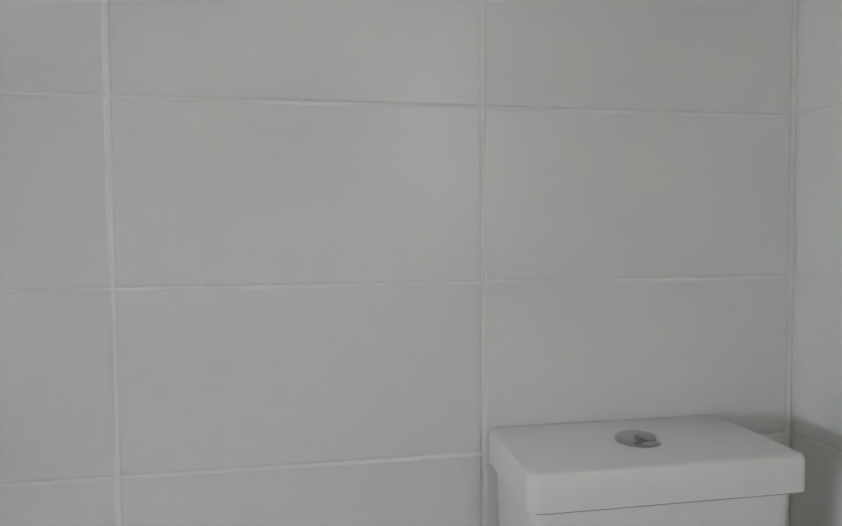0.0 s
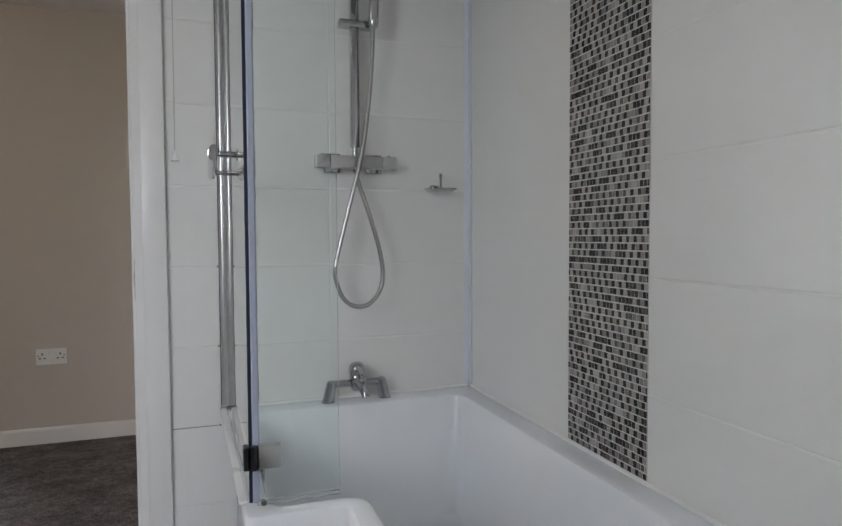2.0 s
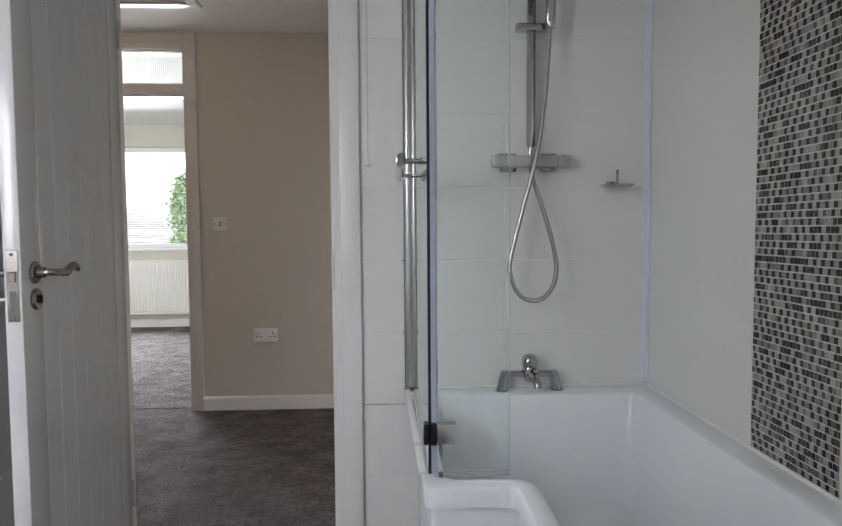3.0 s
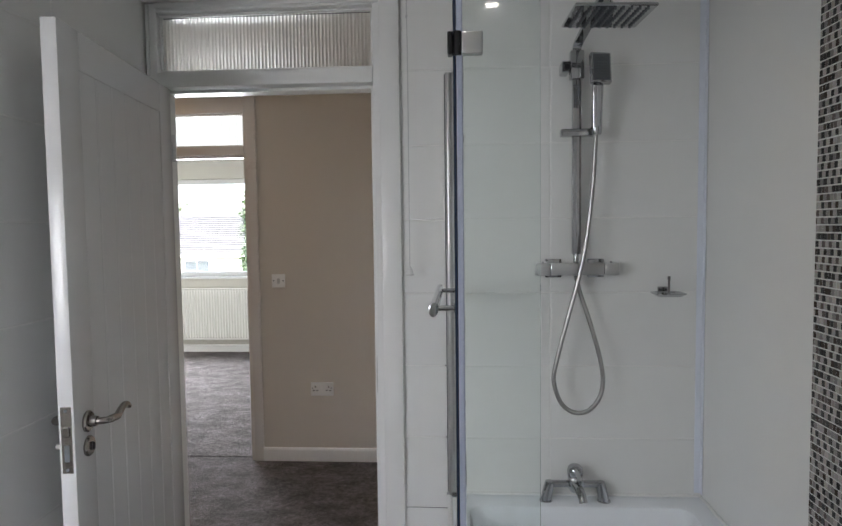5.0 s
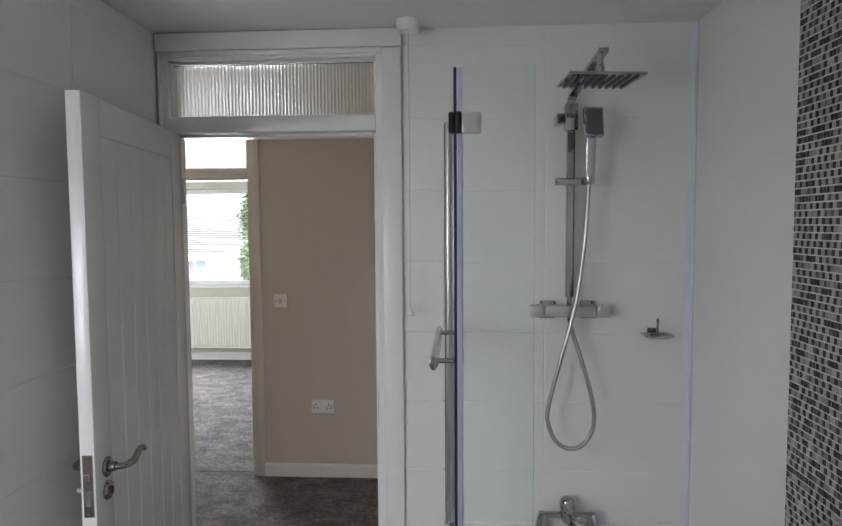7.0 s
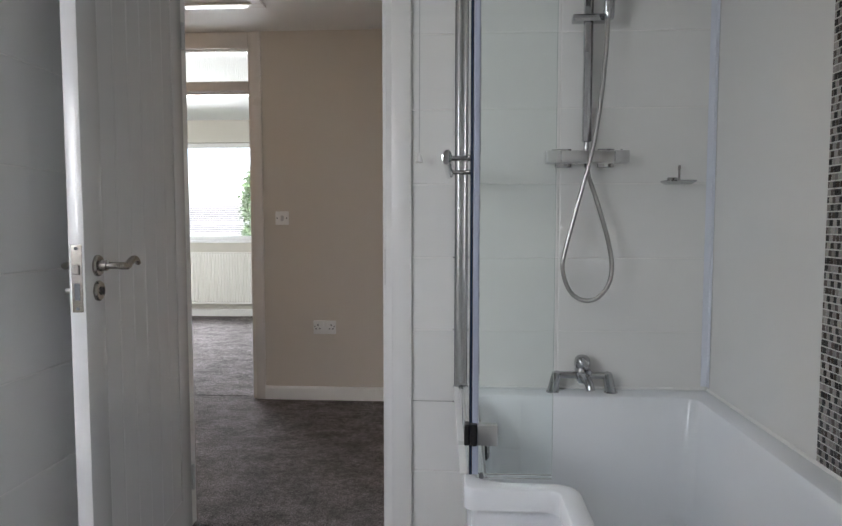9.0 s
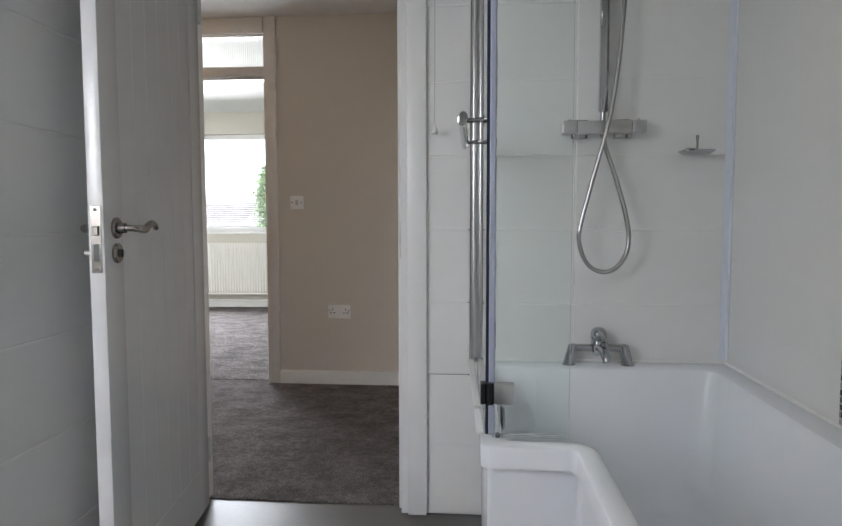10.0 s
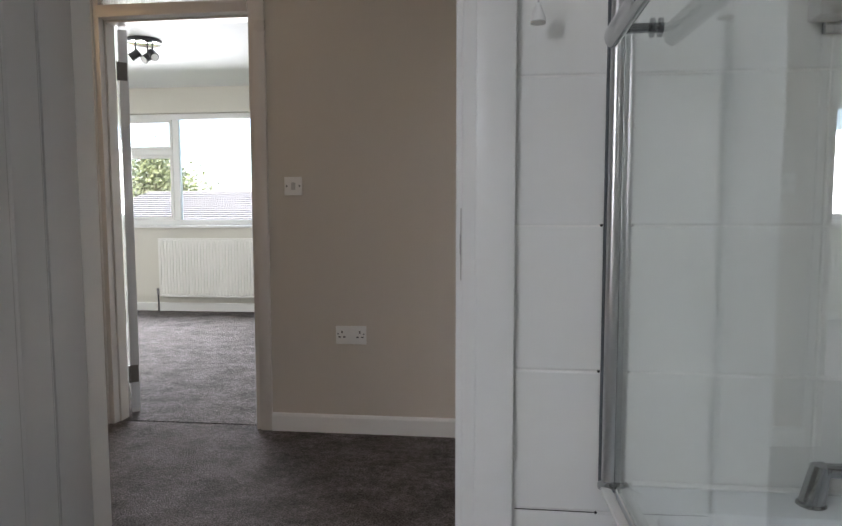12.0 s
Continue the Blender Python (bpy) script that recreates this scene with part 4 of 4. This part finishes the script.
# ---- windows ----
def window_unit(name, x0, x1, y, z0, z1, bars, label, pane, out=1, transoms=()):
    """A plastic window: outer frame, mullions, and for each light its sash and pane."""
    ob = tagged(new(name), label, "", "", "structure")
    f, d = 0.055, 0.06
    ys = sorted((y, y + out * d))
    part("window_frame", block(x0, x1, *ys, z0, z0 + f, 0.004), PLASTIC, ob)
    part("window_frame", block(x0, x1, *ys, z1 - f, z1, 0.004), PLASTIC, ob)
    part("window_frame", block(x0, x0 + f, *ys, z0 + f + 0.001, z1 - f - 0.001, 0.004), PLASTIC, ob)
    part("window_frame", block(x1 - f, x1, *ys, z0 + f + 0.001, z1 - f - 0.001, 0.004), PLASTIC, ob)
    edges = [x0 + f] + [v for b in bars for v in (b - 0.035, b + 0.035)] + [x1 - f]
    for b in bars:
        part("mullion", block(b - 0.035, b + 0.035, *ys, z0 + f + 0.001, z1 - f - 0.001, 0.004), PLASTIC, ob)
    yp = y + out * 0.03
    for i in range(0, len(edges), 2):
        a, c = edges[i] + 0.001, edges[i + 1] - 0.001
        cuts = [z0 + f + 0.001]
        for index, tz in transoms:
            if index == i // 2:
                part("transom", block(a, c, *ys, tz - 0.03, tz + 0.03, 0.004), PLASTIC, ob)
                cuts += [tz - 0.031, tz + 0.031]
        cuts.append(z1 - f - 0.001)
        for k in range(0, len(cuts), 2):
            lo, hi = cuts[k], cuts[k + 1]
            if len(cuts) > 2:
                e = 0.03
                yy = sorted((y - out * 0.008, y + out * 0.05))
                sash = part("sash", block(a, c, *yy, lo, lo + e, 0.003), PLASTIC, ob)
                part("sash_rail", block(a, c, *yy, hi - e, hi, 0.003), PLASTIC, sash)
                part("sash_side", block(a, a + e, *yy, lo + e + 0.001, hi - e - 0.001, 0.003), PLASTIC, sash)
                part("sash_side", block(c - e, c, *yy, lo + e + 0.001, hi - e - 0.001, 0.003), PLASTIC, sash)
                part("window_handle", tube(bmesh.new(), [((a + c) / 2 - 0.05, y - out * 0.03, lo + 0.015), ((a + c) / 2 + 0.05, y - out * 0.03, lo + 0.015)], 0.007, 10), PLASTIC, sash)
                part("pane", block(a + e, c - e, yp - 0.003, yp + 0.003, lo + e, hi - e), pane, sash, shadow=False)
            else:
                part("pane", block(a, c, yp - 0.003, yp + 0.003, lo, hi), pane, ob, shadow=False)
    return ob


bed_window = window_unit("window_1", BX0 + 0.002, BX1 - 0.002, YB + 0.06, BZ0 + 0.005, BZ1 - 0.002, (-3.215,), "white plastic bedroom window with opening lights", PANE_GLASS, 1, ((0, 1.675),))
part("window_sill", block(BX0 - 0.05, BX1 + 0.05, YB - 0.045, YB + 0.0585, BZ0 - 0.022, BZ0 + 0.004, 0.005, 2), GLOSS, bed_window, "white window board")
bath_window = window_unit("window_2", WX0 + 0.002, WX1 - 0.002, YS - 0.055, WZ0 + 0.002, WZ1 - 0.002, (), "white plastic bathroom window with a frosted pane", FROST, -1)


def radiator():
    x0, x1, z0, z1 = -3.36, -1.96, 0.165, 0.775
    ob = thing("radiator", ((x0 + x1) / 2, YB, 0), "white panel radiator under the bedroom window", "radiator")
    w, y = (x1 - x0) / 2, -0.1
    b = bmesh.new()
    n = 42
    pitch = 2 * w / n
    for i in range(n):
        a = -w + i * pitch
        prof = [(a, 0), (a + pitch * 0.28, 0), (a + pitch * 0.4, -0.01), (a + pitch * 0.88, -0.01), (a + pitch, 0)]
        cols = [[b.verts.new((px, y + dy, z)) for z in (z0 + 0.012, z0 + 0.04, z1 - 0.04, z1 - 0.012)] for px, dy in prof]
        for k in cols:
            k[0].co.y = k[3].co.y = y
        for p, q in zip(cols, cols[1:]):
            for k in range(3):
                b.faces.new((p[k], q[k], q[k + 1], p[k + 1]))
    bmesh.ops.remove_doubles(b, verts=b.verts, dist=0.0001)
    part("front_panel", b, RADIATOR, ob, smooth=False)
    part("panel_back", block(-w, w, y + 0.001, y + 0.012, z0, z1, 0.003), RADIATOR, ob)
    part("top_edge", block(-w, w, y - 0.006, y + 0.002, z1 - 0.0125, z1 + 0.003, 0.003), RADIATOR, ob)
    part("bottom_edge", block(-w, w, y - 0.006, y + 0.002, z0 - 0.003, z0 + 0.0125, 0.003), RADIATOR, ob)
    part("rear_panel", block(-w, w, y + 0.05, y + 0.062, z0, z1, 0.003), RADIATOR, ob)
    part("top_grille", block(-w + 0.004, w - 0.004, y + 0.013, y + 0.049, z1 - 0.006, z1 + 0.001, 0.001), RADIATOR, ob)
    for s in (-1, 1):
        part("side_cover", block(s * w - 0.003, s * w + 0.003, y + 0.013, y + 0.049, z0 + 0.01, z1 - 0.008), RADIATOR, ob)
        part("wall_bracket", block(s * w * 0.7 - 0.015, s * w * 0.7 + 0.015, y + 0.063, -0.001, z0 + 0.1, z1 - 0.1), STEEL, ob)
        valve = part("valve", lathe(bmesh.new(), [(0.01, -0.03), (0.014, -0.02), (0.014, 0.02), (0.018, 0.024), (0.018, 0.055)], (s * (w + 0.03), y + 0.03, z0 + 0.03), "z", 14), PLASTIC if s > 0 else CHROME, ob)
        part("tail", tube(bmesh.new(), [(s * (w + 0.025), y + 0.03, z0 + 0.03), (s * w, y + 0.03, z0 + 0.03)], 0.008, 10), CHROME, valve)
        part("pipe", tube(bmesh.new(), [(s * (w + 0.03), y + 0.03, 0.002), (s * (w + 0.03), y + 0.03, z0 + 0.005)], 0.0075, 10), BLACK, ob, "dark painted pipe")


radiator()


def spotlights():
    ob = thing("ceiling_spotlight", (-2.52, 3.45, CEIL_Z + 0.024), "black round ceiling light with three spot heads", "ceiling light")
    part("base", lathe(bmesh.new(), [(0.118, -0.026), (0.125, -0.022), (0.125, -0.001)], seg=36), BLACK, ob)
    part("base_plate", lathe(bmesh.new(), [(0.1, -0.0285), (0.112, -0.0265)], seg=36), CHROME, ob, "shiny underside")
    for a, dx, dy in ((200, -0.06, -0.02), (320, 0.07, -0.01), (250, -0.01, 0.06)):
        stem = part("stem", tube(bmesh.new(), [(dx, dy, -0.028), (dx, dy, -0.095)], 0.006, 10), BLACK, ob)
        d = Vector((math.cos(radians(a)), math.sin(radians(a)), -0.75)).normalized()
        c = Vector((dx, dy, -0.11))
        can = part("spot_head", tube(bmesh.new(), [c - d * 0.035, c - d * 0.03, c + d * 0.045], 0.03, 18, [0.022, 0.03, 0.031]), BLACK, ob)
        part("lens", tube(bmesh.new(), [c + d * 0.0455, c + d * 0.047], 0.026, 18), PLASTIC, can, "pale lamp face")


spotlights()

# ---- outside the bedroom window ----
GRASS = pbr("lawn", (0.09, 0.13, 0.05), 0.95, var=0.35, scale=0.4, fine=8, fine_var=0.3)
ROOFTILE = pbr("grey_roof_tiles", (0.12, 0.118, 0.12), 0.85, var=0.15, scale=0.8, fine=12, fine_var=0.2)
RENDERED = pbr("white_render", (0.6, 0.59, 0.57), 0.9, var=0.05, scale=0.6)
BRICK = pbr("red_brick", (0.36, 0.17, 0.11), 0.9, var=0.15, scale=2, fine=14, fine_var=0.25)
DARKPANE = pbr("far_window_pane", (0.12, 0.14, 0.16), 0.08, var=0.1, scale=1)
LEAF = pbr("leaves", (0.12, 0.14, 0.06), 0.7, var=0.35, scale=1.2, fine=9, fine_var=0.3)
CONIFER = pbr("conifer_leaves", (0.045, 0.085, 0.03), 0.7, var=0.35, scale=2, fine=14, fine_var=0.3)
BARK = pbr("bark", (0.12, 0.09, 0.07), 0.95, var=0.3, scale=6)
GZ = -2.75
g = bmesh.new()
g.faces.new([g.verts.new(p) for p in ((-2500, 5.6, GZ), (2500, 5.6, GZ), (2500, 4000, GZ), (-2500, 4000, GZ))])
structure("ground", g, GRASS, "mown grass outside the house")


def house():
    x0, x1, y0, y1, ye, zr = -22.5, 4.0, 27.0, 35.0, 0.25, 2.2
    ob = thing("house", ((x0 + x1) / 2, 31.0, GZ), "white rendered house with a grey tiled hipped roof", "house")
    c = Vector(((x0 + x1) / 2, 31.0, GZ))
    L = lambda x, y, z: Vector((x, y, z)) - c
    walls = bmesh.new()
    a, b = L(x0 + 0.4, y0 + 0.4, GZ), L(x1 - 0.4, y1 - 0.4, ye)
    bx(walls, a.x, b.x, a.y, b.y, a.z, b.z)
    part("wall", walls, RENDERED, ob)
    a, b = L(x0 + 0.3, y0 + 0.34, GZ + 0.02), L(-13.6, y0 + 0.39, ye - 0.02)
    part("brick_panel", block(a.x, b.x, a.y, b.y, a.z, b.z), BRICK, ob)
    roof = bmesh.new()
    n = 18
    run = 4.0
    for i in range(n):
        t0, t1 = i / n, (i + 1) / n
        z0 = ye + (zr - ye) * t0
        z1 = ye + (zr - ye) * t1
        lap = 0.04
        for s, yy in ((1, y0), (-1, y1)):
            p = [L(x0 + run * t0, yy + s * run * t0, z0 + lap), L(x1 - run * t0, yy + s * run * t0, z0 + lap), L(x1 - run * t1, yy + s * run * t1, z1), L(x0 + run * t1, yy + s * run * t1, z1)]
            q = [L(x0 + run * t0, yy + s * (run * t0 + 0.07), z0 - 0.02), L(x1 - run * t0, yy + s * (run * t0 + 0.07), z0 - 0.02)]
            v = [roof.verts.new(k) for k in p]
            u = [roof.verts.new(k) for k in q]
            roof.faces.new(v); roof.faces.new((u[0], u[1], v[1], v[0]))
        for s, xx in ((1, x0), (-1, x1)):
            p = [L(xx + s * run * t0, y0 + run * t0, z0 + lap), L(xx + s * run * t0, y1 - run * t0, z0 + lap), L(xx + s * run * t1, y1 - run * t1, z1), L(xx + s * run * t1, y0 + run * t1, z1)]
            q = [L(xx + s * run * t0, y0 + run * t0, z0 - 0.02), L(xx + s * run * t0, y1 - run * t0, z0 - 0.02)]
            v = [roof.verts.new(k) for k in p]
            u = [roof.verts.new(k) for k in q]
            roof.faces.new(v); roof.faces.new((u[0], u[1], v[1], v[0]))
    rf = part("roof", roof, ROOFTILE, ob, "grey tiled hipped roof", smooth=False)
    part("ridge", tube(bmesh.new(), [L(x0 + run, 31, zr), L(x1 - run, 31, zr)], 0.09, 8), ROOFTILE, rf)
    a = L(x0, y0, ye)
    part("gutter", block(a.x, -a.x, a.y - 0.1, a.y, a.z - 0.12, a.z - 0.01, 0.02), PLASTIC, ob, "white gutter")
    for wx in (-17.5, -12.5, -8.0):
        w = L(wx, y0 + 0.33, 0)
        f = part("window", block(w.x - 0.65, w.x + 0.65, w.y - 0.03, w.y, L(0, 0, -1.15).z, L(0, 0, 0.02).z, 0.01), PLASTIC, ob)
        part("pane", block(w.x - 0.58, w.x - 0.03, w.y - 0.045, w.y - 0.033, L(0, 0, -1.08).z, L(0, 0, -0.06).z), DARKPANE, f)
        part("pane", block(w.x + 0.03, w.x + 0.58, w.y - 0.045, w.y - 0.033, L(0, 0, -1.08).z, L(0, 0, -0.06).z), DARKPANE, f)


house()


def tree(name, x, y, high, wide, mat_, label, cone, count, seed, size):
    rng = random.Random(seed)
    ob = thing(name, (x, y, GZ), label, "tree")
    trunk = bmesh.new()
    tube(trunk, spline([(0, 0, 0), (0.05, 0.02, high * 0.3), (-0.04, 0.03, high * 0.6), (0.02, 0, high * 0.92)], 5), 0.2, 10, [0.02 * high * (1 - 0.055 * i) for i in range(16)])
    for i in range(10 if not cone else 4):
        a, z = rng.uniform(0, 6.28), high * rng.uniform(0.3, 0.75)
        r = wide * rng.uniform(0.5, 0.8) * (0.5 if cone else 1)
        tube(trunk, spline([(0, 0, z), (r * 0.5 * math.cos(a), r * 0.5 * math.sin(a), z + r * 0.3), (r * math.cos(a), r * math.sin(a), z + r * 0.55)], 3), 0.04, 6, [0.005 * high * (1 - 0.11 * k) for k in range(7)])
    part("trunk", trunk, BARK, ob)
    v, f = [], []
    clumps = [(rng.uniform(0, 6.28), rng.random(), rng.random()) for _ in range(220 if cone else 46)]
    for i in range(count):
        a, u, t = clumps[i % len(clumps)]
        if cone:
            z = high * (0.06 + 0.94 * t)
            r = wide * (1 - t) ** 0.6 * (0.65 + 0.35 * u) + 0.05
        else:
            z = high * (0.34 + 0.6 * t)
            r = wide * math.sqrt(max(0.02, 1 - (2 * t - 0.9) ** 2)) * (0.35 + 0.65 * u)
        s = wide * (0.2 if cone else 0.26)
        c = Vector((r * math.cos(a), r * math.sin(a), z)) + Vector((rng.gauss(0, s), rng.gauss(0, s), rng.gauss(0, s * (1.4 if cone else 0.8))))
        d = Vector((rng.gauss(0, 1), rng.gauss(0, 1), rng.gauss(0.4, 1))).normalized()
        e = d.orthogonal().normalized()
        h = d.cross(e)
        k = size * rng.uniform(0.6, 1.4)
        m = len(v)
        v += [c - e * k, c + h * k * 0.5, c + e * k, c - h * k * 0.5]
        f.append((m, m + 1, m + 2, m + 3))
    me = bpy.data.meshes.new("crown")
    me.from_pydata([tuple(q) for q in v], [], f)
    me.materials.append(mat_)
    cr = new("crown", me)
    cr.parent = ob


tree("tree", -26.5, 46.0, 8.4, 3.6, LEAF, "broad leafy tree behind the roof", False, 7000, 3, 0.17)
tree("tree", -33.5, 47.0, 7.6, 3.2, LEAF, "broad leafy tree behind the roof", False, 5000, 5, 0.17)
tree("conifer", -6.4, 18.0, 5.4, 0.56, CONIFER, "narrow green garden conifer", True, 17000, 4, 0.06)

# ---- tiles and mosaic, piece by piece ----
MY0, MY1 = -0.645, -0.951
tile_wall(wall_north, (0, 0, 0), 0, ((0.126, 0.626), (0.626, XE)), joint=0.0024)
tile_wall(wall_east, (XE, 0, 0), -90, ((-MY1, 1.443), (1.443, 1.943), (1.943, 2.443)))
part("shower_panel", block(XE - 0.0002, XE + 0.003, MY0 + 0.0005, -0.0035, 0.556, CEIL_Z - 0.001, 0.0008), PANEL, wall_east, "smooth glossy white wall panel")
tile_wall(wall_west, (XW, YR, 0), 90, ((0.0, 0.45), (0.45, -YR - 0.025)))
tile_wall(wall_south, (XE, YS, 0), 180, ((0.0, 0.48), (0.48, 0.98), (0.98, 1.48), (1.48, 1.87)))


def mosaic():
    """A strip of small chips in staggered rows, let into the east wall."""
    cols, pitch_z = 24, 0.0172
    pitch_y = (MY0 - MY1) / cols
    rows = int((CEIL_Z - 0.56) / pitch_z)
    h, e = pitch_z - 0.0023, 0.0006
    part("mosaic_grout", block(XE - 0.0006, XE + 0.0012, MY1 - 0.0005, MY0 + 0.0005, 0.556, CEIL_Z - 0.001), MOSAIC_GROUT, wall_east)
    faces = [(4, 5, 6, 7)] + [(i, (i + 1) % 4, 4 + (i + 1) % 4, 4 + i) for i in range(4)]
    meshes = {}

    def corners(w):
        return [(0.002, 0, 0), (0.002, -w, 0), (0.002, -w, h), (0.002, 0, h), (0, -e, e), (0, -w + e, e), (0, -w + e, h - e), (0, -e, h - e)]

    def chip_mesh(w, pale):
        k = (round(w, 5), pale)
        if k not in meshes:
            meshes[k] = bpy.data.meshes.new("chip")
            meshes[k].from_pydata(corners(w), [], faces)
            meshes[k].materials.append(CHIPS[pale])
        return meshes[k]

    rng = random.Random(11)
    joined = [([], []), ([], [])]
    for r in range(rows):
        z = 0.56 + r * pitch_z
        cuts = [0.0] + [(k + (0.5 if r % 2 else 1.0)) * pitch_y for k in range(cols - (0 if r % 2 else 1))] + [cols * pitch_y]
        turn = rng.randint(0, 1)
        for k, (a, c) in enumerate(zip(cuts, cuts[1:])):
            w = c - a - 0.0009
            pale = (k + turn) % 2 if rng.random() < 0.82 else rng.randint(0, 1)
            at = Vector((XE - 0.0014 + rng.uniform(-0.0003, 0.0003), MY0 - a - 0.0005, z + rng.uniform(-0.0002, 0.0002)))
            if 22 <= r < 34:
                ob = new("chip", chip_mesh(w, pale))
                ob.parent = wall_east
                ob.location = at
            else:
                v, f = joined[pale]
                m = len(v)
                v += [tuple(Vector(q) + at) for q in corners(w)]
                f += [tuple(m + i for i in q) for q in faces]
    for pale, label in ((0, "small black and brown mosaic chips"), (1, "small grey and beige mosaic chips")):
        me = bpy.data.meshes.new("mosaic_strip")
        me.from_pydata(*(joined[pale][0], [], joined[pale][1]))
        me.materials.append(CHIPS_JOINED[pale])
        ob = new("mosaic_strip", me)
        ob.parent = wall_east
        tagged(ob, label, kind="stuff")


mosaic()
for z in (0.5, 0.751, 1.001):
    part("mould_spot", lathe(bmesh.new(), [(0.0026, -0.0014), (0.0026, -0.0006)], (0.271, 0, z), "y", 9), BLACK, wall_north, "dark mould spot in the grout")
part("mould_line", block(0.131, 0.272, -0.0011, -0.0003, 0.4993, 0.5007), BLACK, wall_north, "dark mouldy joint")
